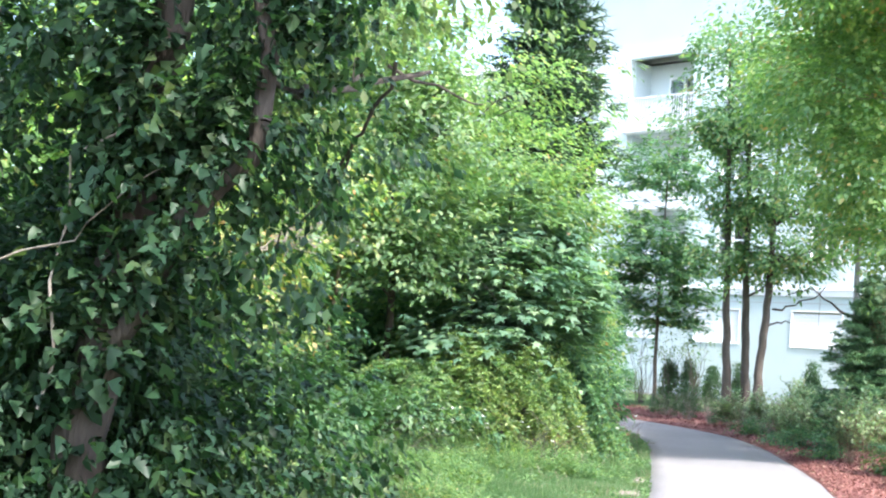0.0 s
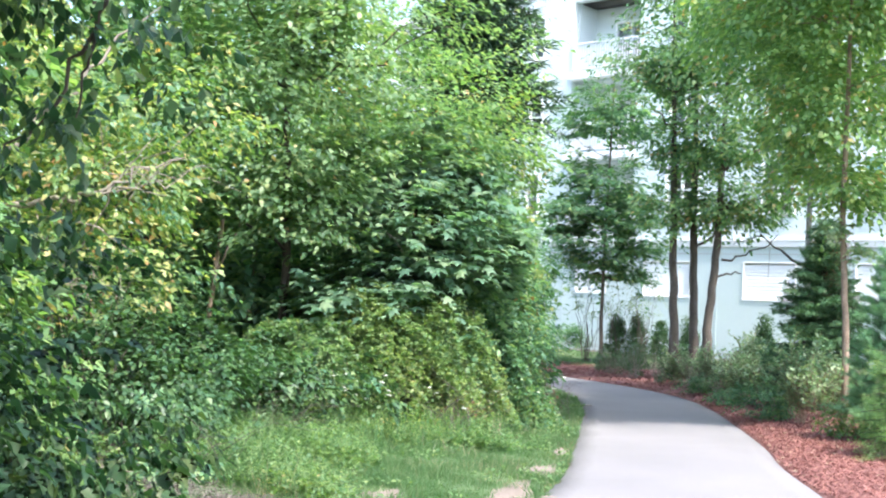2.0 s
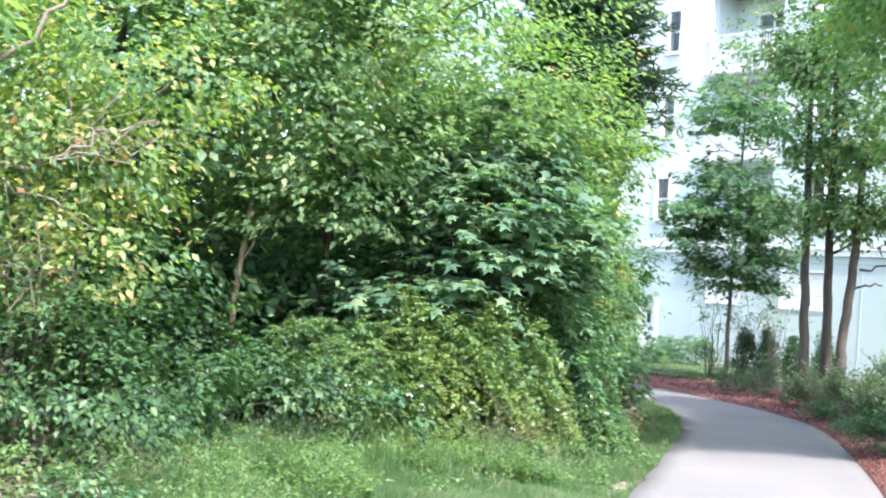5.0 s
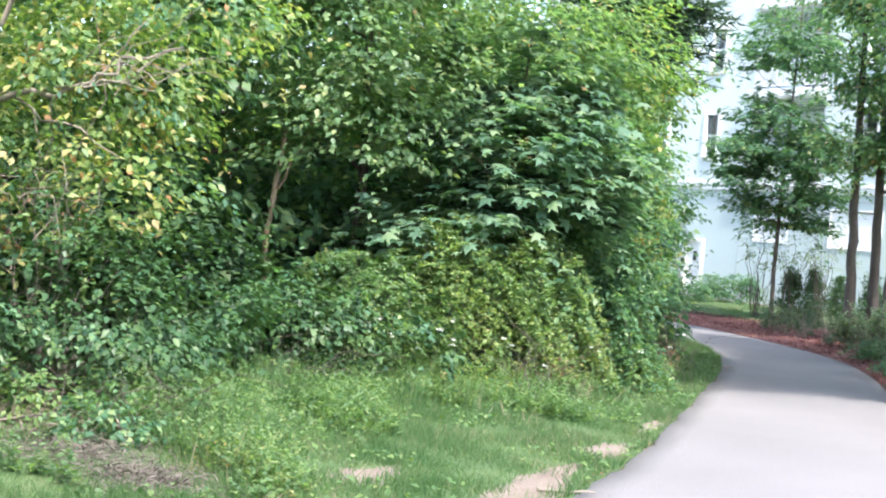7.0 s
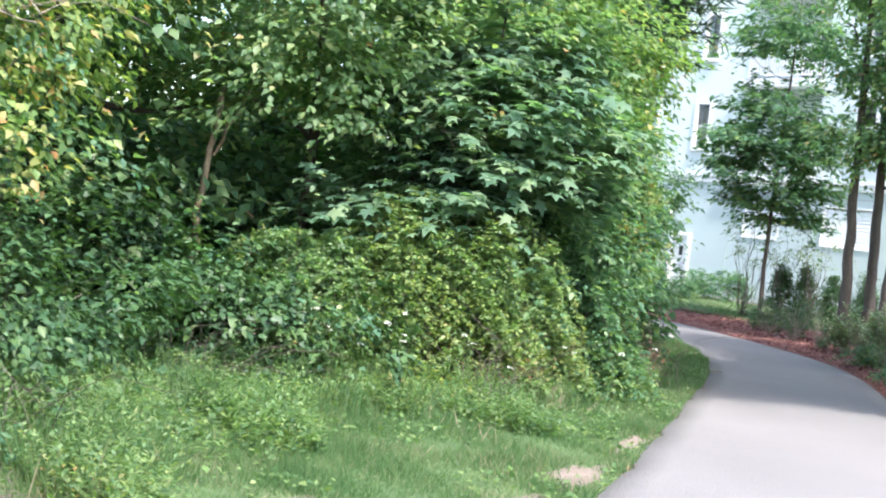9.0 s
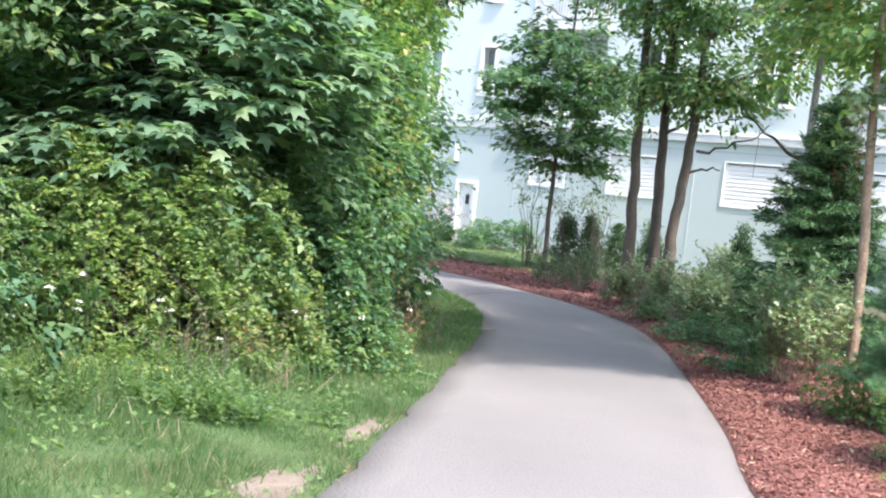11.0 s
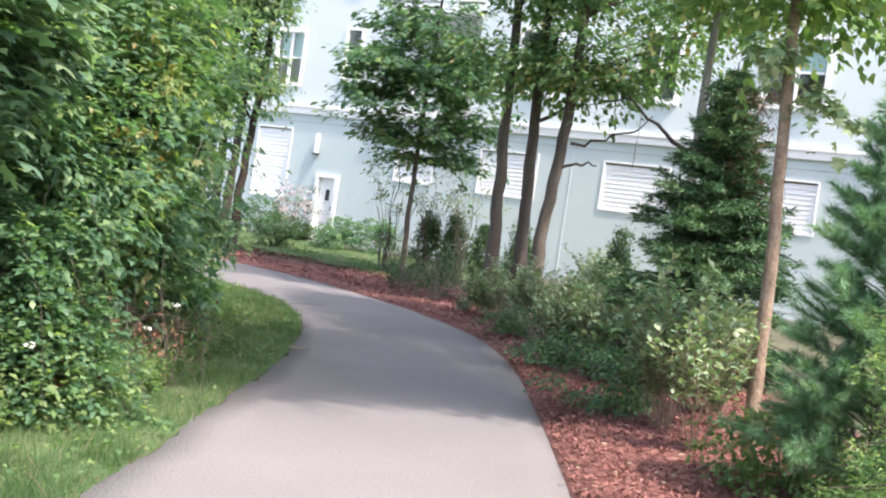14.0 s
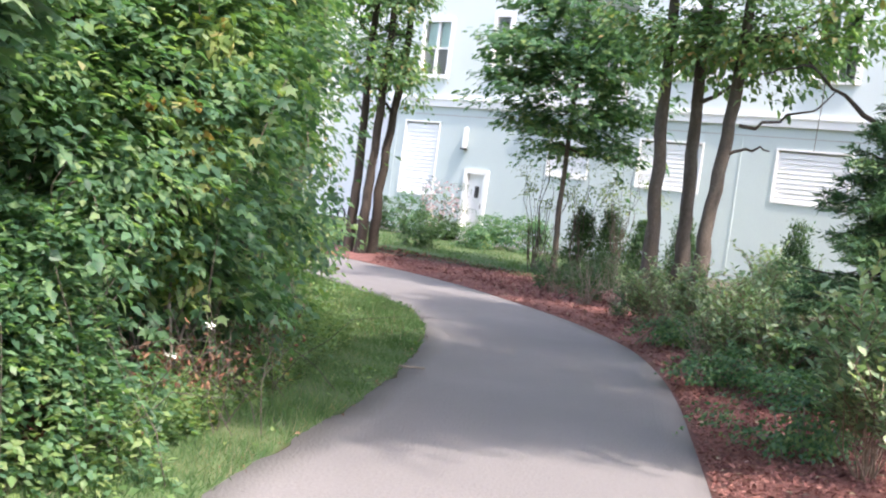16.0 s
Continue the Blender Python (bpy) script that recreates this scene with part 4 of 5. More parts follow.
def cane_mound(x, y, label, rx, ry, h, n, leaf, mat, cane_mat=GREYBARK, start=0.45, per=42, reach=0.14):
    """A mound of arching canes, each set with feathery sprays of small leaflets."""
    t = thing("bramble", stand(x, y), label, "shrub", "brambles")
    g = rng.uniform(0, 2 * np.pi, n)
    dirs = np.column_stack([np.cos(g) * rx, np.sin(g) * ry])
    wav = 1 + 0.16 * np.sin(g * 3 + x) + 0.1 * np.sin(g * 7 + y)
    far = rng.uniform(0.55, 1.05, n) * wav
    a = np.column_stack([rng.normal(size=(n, 2)) * [rx * start * 0.5, ry * start * 0.5], np.zeros(n)])
    peak = rng.uniform(0.72, 1.12, n) * h * (1.05 - 0.32 * (far - 0.55)) * wav ** 0.5
    c = np.column_stack([a[:, :2] * 0.6 + dirs * far[:, None] * 0.32, peak * 1.75])
    e = np.column_stack([dirs * far[:, None], rng.uniform(0.04, 0.62, n) * h * (1.25 - far)])
    u = np.linspace(0, 1, 12)[:, None]
    canes = [(1 - u) ** 2 * a[k] + 2 * u * (1 - u) * c[k] + u ** 2 * e[k] + rng.normal(size=(12, 3)) * 0.015 for k in range(n)]
    tagged(part("arching_cane", mesh_arrays("arching_cane", *join([tube(p, np.linspace(0.005, 0.0015, 12), 4) for p in canes[::3]]), cane_mat, True), None, t, "arching brown canes"), kind="stuff")
    v = np.linspace(0.22, 1.0, per)
    base, along = [], []
    for p in canes:
        q = np.stack([np.interp(v, u[:, 0], p[:, i]) for i in range(3)], 1)
        base.append(q)
        along.append(np.gradient(q, axis=0))
    base, along = np.concatenate(base), np.concatenate(along)
    along /= np.linalg.norm(along, axis=1)[:, None] + 1e-9
    m = len(base)
    side = np.cross(along, [0, 0, 1.0])
    side /= np.linalg.norm(side, axis=1)[:, None] + 1e-9
    spray = side * rng.choice([-1, 1], m)[:, None] + along * 0.6 + rng.normal(size=(m, 3)) * 0.35 + [0, 0, 0.15]
    spray /= np.linalg.norm(spray, axis=1)[:, None]
    k = 8
    w = np.tile(np.linspace(0.15, 1, k), m)
    sp = np.repeat(spray, k, axis=0)
    ln = np.repeat(reach * rng.uniform(0.5, 1.4, m), k)
    pos = np.repeat(base, k, axis=0) + sp * (w * ln)[:, None]
    pos[:, 2] -= 0.35 * ln * w ** 2
    cross = np.cross(sp, [0, 0, 1.0])
    tip = cross * np.where(np.arange(m * k) % 2, 1, -1)[:, None] + sp * 0.7 + rng.normal(size=pos.shape) * 0.25
    nrm = rng.normal(size=pos.shape) * 0.4 + [0, 0, 1]
    keep = pos[:, 2] > 0.02
    tagged(part("cane_leaves", leaf_mesh("cane_leaves", pos[keep], nrm[keep], tip[keep], leaf * 1.2 * rng.uniform(0.7, 1.3, int(keep.sum())), LONG, mat, 1.75), None, t, "small feathery leaflets"), kind="stuff")
    return t


cane_mound(0.65, 18.9, "sprawling yellow-green bramble mound beside the grass", 1.5, 1.2, 1.62, 400, 0.044, G["bramble"])
cane_mound(-0.4, 18.3, "lower dark green bramble mound under the maple", 1.1, 0.95, 1.25, 170, 0.045, G["canopy"])
cane_mound(1.95, 20.1, "green bramble trailing towards the path", 1.0, 1.05, 1.3, 190, 0.05, G["hedge"])
cane_mound(-0.3, 20.0, "tall green bramble arching behind the mound", 1.0, 0.8, 1.9, 150, 0.048, G["canopy"])
straw = thing("dry_grass_tuft", stand(1.55, 18.4), "tuft of dry brown grass under the bramble", "dry grass")
sq = rng.normal(size=(900, 3)) * [0.28, 0.16, 0.0]
part("blade", leaf_mesh("blade", sq, np.column_stack([rng.normal(size=(900, 2)), np.zeros(900)]), rng.normal(size=(900, 3)) * 0.55 + [0, -0.25, 0.8], 0.34 * rng.uniform(0.4, 1.2, 900), BLADE, STRAW, 0.025), None, straw)
shrub("leafy_shrub", 2.05, 20.6, "mid-green leafy shrub leaning towards the path", "mixed hedge", [(0, -0.1, 0.85, 0.75, 0.85, 0.9), (0.2, 0.9, 1.5, 0.75, 0.9, 0.95), (-0.5, 0.6, 1.9, 0.9, 0.9, 0.8)], 250, 26, 0.26, 0.075, OVATE, G["hedge"], 14, mix="canopy", inner=0.5, amount=0.55, flat=0.32, up=1.0)
shrub("leafy_shrub", 2.5, 22.3, "mid-green leafy shrub leaning towards the path", "mixed hedge", [(0, 0, 0.8, 0.8, 1.0, 0.95), (-0.2, 0.5, 1.9, 0.85, 1.0, 0.95), (0.1, -0.2, 2.2, 0.55, 0.6, 0.6)], 260, 24, 0.26, 0.085, LOBED, G["hedge"], 14, mix="canopy", inner=0.5, amount=0.55, flat=0.32, up=1.0)
shrub("leafy_shrub", 2.5, 25.2, "tall dense green shrub beside the grass", "mixed hedge", [(0, 0, 0.9, 0.85, 1.4, 1.0), (-0.2, 0.2, 2.1, 0.9, 1.4, 1.1), (-0.4, 0.3, 3.2, 0.9, 1.2, 0.9)], 300, 24, 0.28, 0.085, OVATE, G["hedge"], 14, mix="canopy", inner=0.5, amount=0.55, flat=0.32, up=1.0)
shrub("leafy_shrub", 2.3, 28.6, "tall dense green shrub beside the grass", "mixed hedge", [(0, 0, 0.9, 0.9, 1.3, 1.0), (-0.1, 0, 2.2, 0.9, 1.3, 1.1)], 250, 24, 0.26, 0.08, OVATE, G["tree"], 10, mix="shrub", inner=0.45, amount=0.5)
shrub("leafy_shrub", 0.9, 31.6, "tall dense green shrub beside the grass", "mixed hedge", [(0, 0, 1.0, 1.1, 1.2, 1.2), (-0.3, 0, 2.6, 1.1, 1.2, 1.2)], 240, 24, 0.26, 0.09, OVATE, G["dark"], 10)
shrub("leafy_shrub", -1.6, 35.0, "tall dense green shrub beside the grass", "mixed hedge", [(0, 0, 1.0, 1.5, 1.3, 1.2), (-0.3, 0, 2.4, 1.3, 1.2, 1.2)], 200, 22, 0.28, 0.1, OVATE, G["dark"], 8)

cv = thing("climbing_vine", stand(2.75, 21.7), "yellow-green vine climbing up through the hedge shrub", "vine")
limb(cv, (0, 0, 0), (-0.1, 0.1, 3.1), 0.01, 0.004, TWIG, 0, 9, 0.03, "stem")
foliage("leaves", cv, [(-0.02, 0, 1.2, 0.14, 0.2, 0.8), (-0.05, 0, 2.5, 0.2, 0.22, 0.75)], 34, 11, 0.12, 0.075, HEART, G["yellow"], low=-1, droop=0.9, up=0.3, shoots=0.2)
for x, y, h in ((2.65, 20.3, 0.9), (2.95, 21.6, 1.0), (3.1, 23.0, 0.9), (1.5, 17.6, 0.8), (-2.0, 14.0, 1.5), (-0.6, 15.6, 0.6), (-1.0, 12.8, 0.5)):
    tt = thing("bare_twigs", stand(x, y), "tangle of bare grey-brown twigs in the hedge", "twigs", "bare twig tangles")
    twigs("twig", tt, rng.normal(size=(20, 3)) * [0.25, 0.2, 0.0], rng.normal(size=(20, 3)) * [0.4, 0.3, h * 0.25] + [0, 0, h * 0.75], 0.004, GREYBARK, sag=0.15, n=6)

# ---- plants right of the path ----
for x, y, lean, h, sd in ((7.75, 34.2, -0.4, 10.5, 1), (8.26, 34.3, -0.3, 11.0, 2), (8.38, 33.6, 0.35, 10.0, 3)):
    tree("slender_tree", x, y, "slender brown-barked tree standing in the mulch bed", "slender trees in the bed", [(0, 0, 0), (lean * 0.15, 0, 1.5), (lean * 0.4 + 0.06 * (sd == 3), 0, 3.4), (lean, 0.1, h)], [0.16, 0.11, 0.095, 0.02], GREYBARK,
         [(lean * 0.4 + 0.3, -0.2, 4.3, 1.2, 1.0, 0.8), (lean * 0.6 + 0.3, -0.1, 6.0, 1.5, 1.3, 1.1), (lean - 0.3, 0.1, 8.0, 1.6, 1.4, 1.3), (lean, 0, h - 0.6, 1.2, 1.2, 1.1)] + ([(1.0, -0.2, 4.25, 0.9, 0.8, 0.5), (1.8, -0.2, 4.7, 1.0, 0.9, 0.6), (2.2, 0, 5.8, 1.2, 1.0, 0.9)] if sd == 3 else []), 215 if sd == 3 else 150, 24, 0.34, 0.13, OVATE, G["tree"], 11, amount=0.35, inner=0.3)
sp = thing("broken_branch", pose(8.58, 33.55, 3.1), "short bare side branches on the leaning trunk", "branch")
limb(sp, (0, 0, -0.3), (0.62, 0, -0.18), 0.03, 0.012, BARK, 0.04)
limb(sp, (0.1, 0, 0.15), (1.5, 0.0, 0.85), 0.03, 0.01, BARK, -0.15)
tree("small_maple", 6.75, 39.9, "small dark green maple with a low hanging crown", "lawn trees", [(0, 0, 0), (-0.05, 0, 1.6), (0.05, 0, 9.2)], [0.07, 0.055, 0.012], GREYBARK,
     [(0.1, 0, 3.0, 0.9, 1.0, 0.6), (-0.7, -0.2, 4.0, 1.5, 1.3, 0.75), (0.5, 0, 4.6, 1.4, 1.3, 0.8), (-0.3, 0, 5.45, 1.4, 1.3, 0.7), (1.0, 0, 3.5, 0.8, 0.9, 0.45), (-1.3, -0.2, 4.6, 0.8, 0.9, 0.4), (-0.6, 0, 3.2, 0.8, 0.8, 0.4), (0.9, 0.1, 2.8, 0.5, 0.6, 0.35), (0.1, 0, 7.5, 1.6, 1.4, 1.0)], 400, 24, 0.32, 0.13, LOBED, G["shrub"], 10, up=1.3, flat=0.28, width=0.8)
for x, y in ((6.4, 40.6), (7.3, 40.4), (7.9, 39.6)):
    shrub("vase_shrub", x, y, "thin multi-stemmed shrub with sparse small leaves", "thin shrubs", [(0, 0, 1.9, 0.7, 0.7, 0.9)], 30, 8, 0.16, 0.055, OVATE, G["rhodo"], 16, GREYBARK, 0.011, 0.06)
for x, y, h in ((2.3, 43.0, 10.0), (2.6, 42.7, 10.5), (2.85, 42.9, 9.6)):
    tree("grey_trunk_tree", x, y, "tall tree with a bare dark lower trunk near the entrance", "trees by the entrance", [(0, 0, 0), (0.03, 0, 2), (0.1 - (2.6 - x) * 0.5, 0, 5), (0.1, 0, h)], [0.13, 0.1, 0.08, 0.015], BARK,
         [(0, 0, 4.3, 0.9, 0.9, 0.9), (-0.2, 0, 6.2, 1.3, 1.3, 1.2), (0, 0, 8.2, 1.3, 1.3, 1.3)], 140, 20, 0.32, 0.12, OVATE, G["tree"], 8, amount=0.35, inner=0.3)
# last two crown masses are added high up to extend its shadow over the path
tree("slim_grey_tree", 8.95, 27.6, "slim pale grey tree with a drooping side limb", "lawn trees", [(0, 0, 0), (0.02, 0, 3), (0.05, 0, 9)], [0.075, 0.06, 0.012], SLIMBARK,
     [(0, 0, 4.9, 0.9, 0.9, 0.7), (0.1, 0, 6.4, 1.4, 1.4, 1.0), (-0.2, 0.2, 8.0, 2.1, 2.2, 1.2), (-0.5, -2.0, 7.8, 1.6, 1.6, 1.1), (-0.6, 1.7, 8.2, 1.6, 1.5, 1.0)], 620, 22, 0.32, 0.125, LONG, G["birch"], 10, amount=0.35, inner=0.3, width=1.9)
dl = thing("drooping_limb", pose(8.95, 27.6, 2.95), "bare crooked limb drooping from the slim tree", "branch")
limb(dl, (0, 0, 0), (-0.95, 0.1, 0.55), 0.035, 0.012, BARK, -0.12)
limb(dl, (-0.74, 0.1, 0.44), (-0.76, 0.1, -0.4), 0.006, 0.004, TWIG, 0.0, 6, 0.01, "vine_stem", "thin dangling vine stem")
limb(dl, (-0.9, 0.1, 0.5), (-1.5, 0.1, 0.3), 0.014, 0.005, BARK, 0.05)
# offset crown masses near 8 m are added, mostly unseen, to shade the path
yb = tree("young_birch", 7.48, 20.9, "young tree with peeling pale tan bark and light leaves", "lawn trees", [(0, 0, 0), (-0.05, 0, 1.5), (-0.15, 0, 3.2), (-0.1, 0, 10.2)], [0.06, 0.05, 0.043, 0.01], PALEBARK,
     [(0, 0, 3.6, 0.8, 0.8, 0.6), (-0.3, 0.2, 4.9, 1.6, 1.4, 1.0), (-0.4, 0, 6.4, 1.8, 1.7, 1.2), (-0.4, 0.2, 8.0, 2.2, 2.1, 1.1), (0.4, 2.0, 8.0, 1.9, 1.6, 1.1), (-1.0, -1.8, 7.8, 1.5, 1.5, 0.9), (0, 0, 9.4, 2.0, 1.9, 1.0)], 980, 22, 0.32, 0.105, OVATE, G["birch"], 11, amount=0.35, inner=0.3)
foliage("trunk_leaves", yb, [(0.15, -0.05, 2.65, 0.3, 0.25, 0.18), (-0.3, 0, 3.05, 0.32, 0.28, 0.18)], 14, 9, 0.14, 0.085, LOBED, G["upright"], low=-1, inner=0.2)
tree("young_birch", 11.2, 24.4, "young tree with pale bark and bright yellow-green leaves", "lawn trees", [(0, 0, 0), (0.02, 0, 3), (0, 0, 8.5)], [0.08, 0.06, 0.01], PALEBARK,
     [(0, 0, 3.6, 1.2, 1.2, 1.0), (-0.3, 0.2, 5.2, 1.5, 1.5, 1.2), (0, 0, 7.0, 1.4, 1.4, 1.3)], 380, 22, 0.32, 0.1, LONG, G["birch"], 10, amount=0.3, inner=0.3, width=1.9)
conifer("blue_spruce", 8.5, 25.2, 3.6, 1.4, "small dark spruce with drooping boughs and a thin dead top", "conifers", G["spruce"], 32, 13, 0.07, thick=4.2, width=0.3, shape=0.78, jitter=0.4, loose=0.025)
dt = thing("dead_spruce_spray", stand(8.72, 25.0, 0, 1.9), "withered brown needles hanging near the spruce top", "branch", "dead branches")
limb(dt, (-0.2, 0.1, 0.0), (0.1, 0, 1.35), 0.016, 0.006, BARK, 0, 8, 0.02)
dq = np.column_stack([rng.normal(size=700) * 0.12 - 0.02, rng.normal(size=700) * 0.12, rng.uniform(0.1, 1.35, 700)])
part("needles", leaf_mesh("needles", dq, sphere(700), rng.normal(size=(700, 3)) * 0.5 + [0, 0, -0.8], 0.12, BLADE, RUST, 0.1), None, dt)


def pine(x, y, h, r, label):
    """A young pine: upswept boughs tipped with brushes of long soft needles."""
    t = thing("white_pine", stand(x, y), label, "tree", "conifers")
    trunk(t, [(0, 0, 0), (0.02, 0, h * 0.5), (0, 0, h * 0.97)], [0.05, 0.035, 0.008], GREYBARK)
    a, b, pos, tips, axes = [], [], [], [], []

    def brush(p0, p1, n):
        d = p1 - p0
        d /= np.linalg.norm(d) + 1e-9
        q = p0 + (p1 - p0) * rng.random(n)[:, None] ** 0.8
        pos.append(q)
        tips.append(d * rng.uniform(0.7, 1.5, n)[:, None] + sphere(n) * 0.85)

    for i in range(16):
        u = (i + 0.4) / 16
        for k in range(7):
            g = k * 0.898 + i * 0.6 + rng.normal() * 0.2
            reach = r * (1 - u) ** 0.75 * rng.uniform(0.75, 1.15) + 0.08
            p0 = np.array([0, 0, h * (0.06 + 0.86 * u)])
            d = np.array([math.cos(g), math.sin(g), 0.25 + 0.5 * u])
            p1 = p0 + d * reach
            a.append(p0)
            b.append(p1)
            brush(p0 + d * reach * 0.3, p1 + d * 0.1, int(260 + 420 * reach))
            for _ in range(int(3 + 6 * reach)):
                f = rng.uniform(0.35, 0.95)
                q0 = p0 + d * reach * f
                q1 = q0 + (d * 0.5 + rng.normal(size=3) * [0.6, 0.6, 0.25] + [0, 0, 0.35]) * reach * 0.34
                a.append(q0)
                b.append(q1)
                brush(q0, q1, 230)
    brush(np.array([0, 0, h * 0.8]), np.array([0, 0, h]), 160)
    twigs("bough", t, a, b, 0.006, GREYBARK, n=4)
    p, tp = np.concatenate(pos), np.concatenate(tips)
    tagged(part("needles", leaf_mesh("needles", p, sphere(len(p)), tp, 0.085 * rng.uniform(0.7, 1.2, len(p)), BLADE, G["pine"], 0.05), None, t, "soft blue-green needles"), kind="stuff")
    return t


pine(7.42, 18.9, 2.75, 0.6, "soft blue-green young pine beside the mulch")
conifer("young_spruce", 6.98, 17.0, 1.75, 0.85, "light green young spruce with layered boughs over the mulch", "conifers", G["yew"], 15, 13, 0.032, tilt=-0.12, thick=6.5, width=0.2, jitter=0.6, shape=0.6, loose=0.03)
conifer("young_spruce", 7.55, 17.9, 1.5, 0.8, "light green young spruce with layered boughs over the mulch", "conifers", G["yew"], 13, 12, 0.034, tilt=-0.1, thick=5.5, width=0.2, jitter=0.6, shape=0.6, loose=0.03)


def upright_shrub(x, y, h, r, stems, leaf, label, mat, low=0.35, bark=PALEBARK, every=0.035):
    """Pale stems fanning from one foot, with leaves set round their upper shoots."""
    t = thing("grey_leaved_shrub", stand(x, y), label, "shrub", "shrubs in the mulch bed")
    a, b, pos, tips = [], [], [], []
    for _ in range(stems):
        g, q = rng.uniform(0, 6.283), math.sqrt(rng.random())
        e = np.array([math.cos(g) * q * r, math.sin(g) * q * r, h * rng.uniform(0.55, 1.05) * (1 - 0.3 * q)])
        s = np.array([math.cos(g), math.sin(g), 0]) * rng.uniform(0.01, 0.07)
        a.append(s)
        b.append(e)
        shoots = [(s + (e - s) * low, e)]
        for _ in range(7):
            f = rng.uniform(low, 0.85)
            m = s + (e - s) * f
            o = m + np.array([*(rng.normal(size=2) * r * 0.3), h * rng.uniform(0.08, 0.26)])
            a.append(m)
            b.append(o)
            shoots.append((m, o))
        for p0, p1 in shoots:
            d = p1 - p0
            n = max(4, int(np.linalg.norm(d) / every))
            w = np.linspace(0.1, 1, n)[:, None]
            pos.append(p0 + d * w + rng.normal(size=(n, 3)) * 0.006)
            around = np.arange(n) * 2.4 + rng.uniform(0, 6)
            tips.append(np.column_stack([np.cos(around), np.sin(around), np.full(n, 0.75)]) + rng.normal(size=(n, 3)) * 0.25)
    twigs("stem", t, a, b, 0.0065, bark, sag=0.03, n=6)
    p, tp = np.concatenate(pos), np.concatenate(tips)
    nr = np.column_stack([-tp[:, 0] * 0.6, -tp[:, 1] * 0.6, np.full(len(p), 1.0)]) + rng.normal(size=p.shape) * 0.3
    tagged(part("leaves", leaf_mesh("leaves", p, nr, tp, leaf * rng.uniform(0.6, 1.2, len(p)), OVATE, mat, 0.95), None, t), kind="stuff")
    return t


GREY = "grey-green shrub with upright leaves on pale stems in mulch"
upright_shrub(7.15, 22.0, 1.62, 0.62, 17, 0.1, GREY, G["upright"], 0.25, PALEBARK, 0.026)
upright_shrub(7.05, 20.9, 1.35, 0.4, 9, 0.085, GREY, G["upright"], 0.5)
upright_shrub(7.85, 22.9, 1.5, 0.5, 22, 0.09, GREY, G["upright"], 0.3, PALEBARK, 0.028)
for x, y, h in ((7.55, 25.2, 1.25), (7.5, 26.9, 1.2), (7.85, 28.6, 1.3), (7.7, 30.6, 1.2), (7.5, 32.1, 1.05), (8.6, 29.6, 1.55), (8.9, 31.6, 1.4)):
    upright_shrub(x, y, h, 0.55, 22, 0.085, GREY, G["upright"], 0.32, PALEBARK, 0.032)
for x, y, h in ((7.2, 33.4, 0.95), (6.9, 35.0, 0.9), (7.55, 31.3, 0.9), (6.6, 36.8, 0.85), (7.35, 27.8, 0.85)):
    tt = thing("bare_twigs", stand(x, y), "thin bare reddish-brown shrub stems in the mulch", "twigs", "bare twig tangles")
    twigs("twig", tt, rng.normal(size=(24, 3)) * [0.06, 0.06, 0.0], rng.normal(size=(24, 3)) * [0.28, 0.28, h * 0.12] + [0, 0, h * 0.85], 0.005, TWIG, sag=0.04, n=5)
for x, y, r, h in ((6.95, 22.6, 0.38, 0.5), (7.2, 26.1, 0.35, 0.42), (7.3, 29.6, 0.35, 0.42)):
    shrub("low_shrub", x, y, "low dense blue-green shrub at the mulch edge", "low shrubs", [(0, 0, h * 0.55, r, r, h * 0.55)], 80, 16, 0.1, 0.04, OVATE, G["shrub"], 5, up=0.5, droop=-0.4, low=-0.9)
shrub("low_shrub", 7.25, 19.9, "low bright green leafy bush under the pine", "low shrubs", [(0, 0, 0.3, 0.5, 0.45, 0.32), (0.1, -0.7, 0.25, 0.4, 0.4, 0.28)], 130, 15, 0.12, 0.048, OVATE, G["weed"], 8, up=0.6, droop=0.1, low=-0.9)
for x, y in ((7.6, 27.9), (7.4, 33.0), (6.9, 35.6), (6.5, 37.2), (7.4, 37.4)):
    shrub("low_evergreen", x, y, "low rounded dark evergreen shrub in mulch", "low evergreens", [(0, 0, 0.35, 0.42, 0.42, 0.4)], 75, 18, 0.1, 0.05, LONG, G["dark"], 4, up=0.4, droop=-0.6)
for x, y, h in ((7.33, 40.6, 1.5), (7.88, 40.3, 1.55), (8.3, 38.9, 1.4), (9.0, 38.2, 1.45), (10.6, 36.2, 1.6)):
    shrub("arborvitae", x, y, "small upright dark green arborvitae against the wall", "arborvitae row", [(0, 0, h * 0.42, 0.3, 0.3, h * 0.45), (0, 0, h * 0.75, 0.17, 0.17, h * 0.28)], 170, 18, 0.1, 0.07, LONG, G["dark"], 3, up=0.1, droop=-1.2, amount=0.1, shoots=0)
for x, y, r in ((5.7, 48.0, 0.5), (6.3, 47.3, 0.55), (6.9, 46.9, 0.5), (5.4, 46.9, 0.3)):
    shrub("round_shrub", x, y, "clipped rounded green shrub beside the doorstep", "foundation shrubs", [(0, 0, r * 0.85, r, r, r * 0.85)], 60, 16, 0.14, 0.07, OVATE, G["shrub"], 4)
for x, y, r, m in ((3.6, 50.0, 0.55, "shrub"), (2.9, 50.8, 0.5, "dark"), (3.9, 45.4, 0.4, "dark"), (4.6, 48.9, 0.3, "dark")):
    shrub("round_shrub", x, y, "rounded green shrub beside the doorstep", "foundation shrubs", [(0, 0, r * 0.9, r, r, r)], 60, 16, 0.14, 0.07, OVATE, G[m], 4)
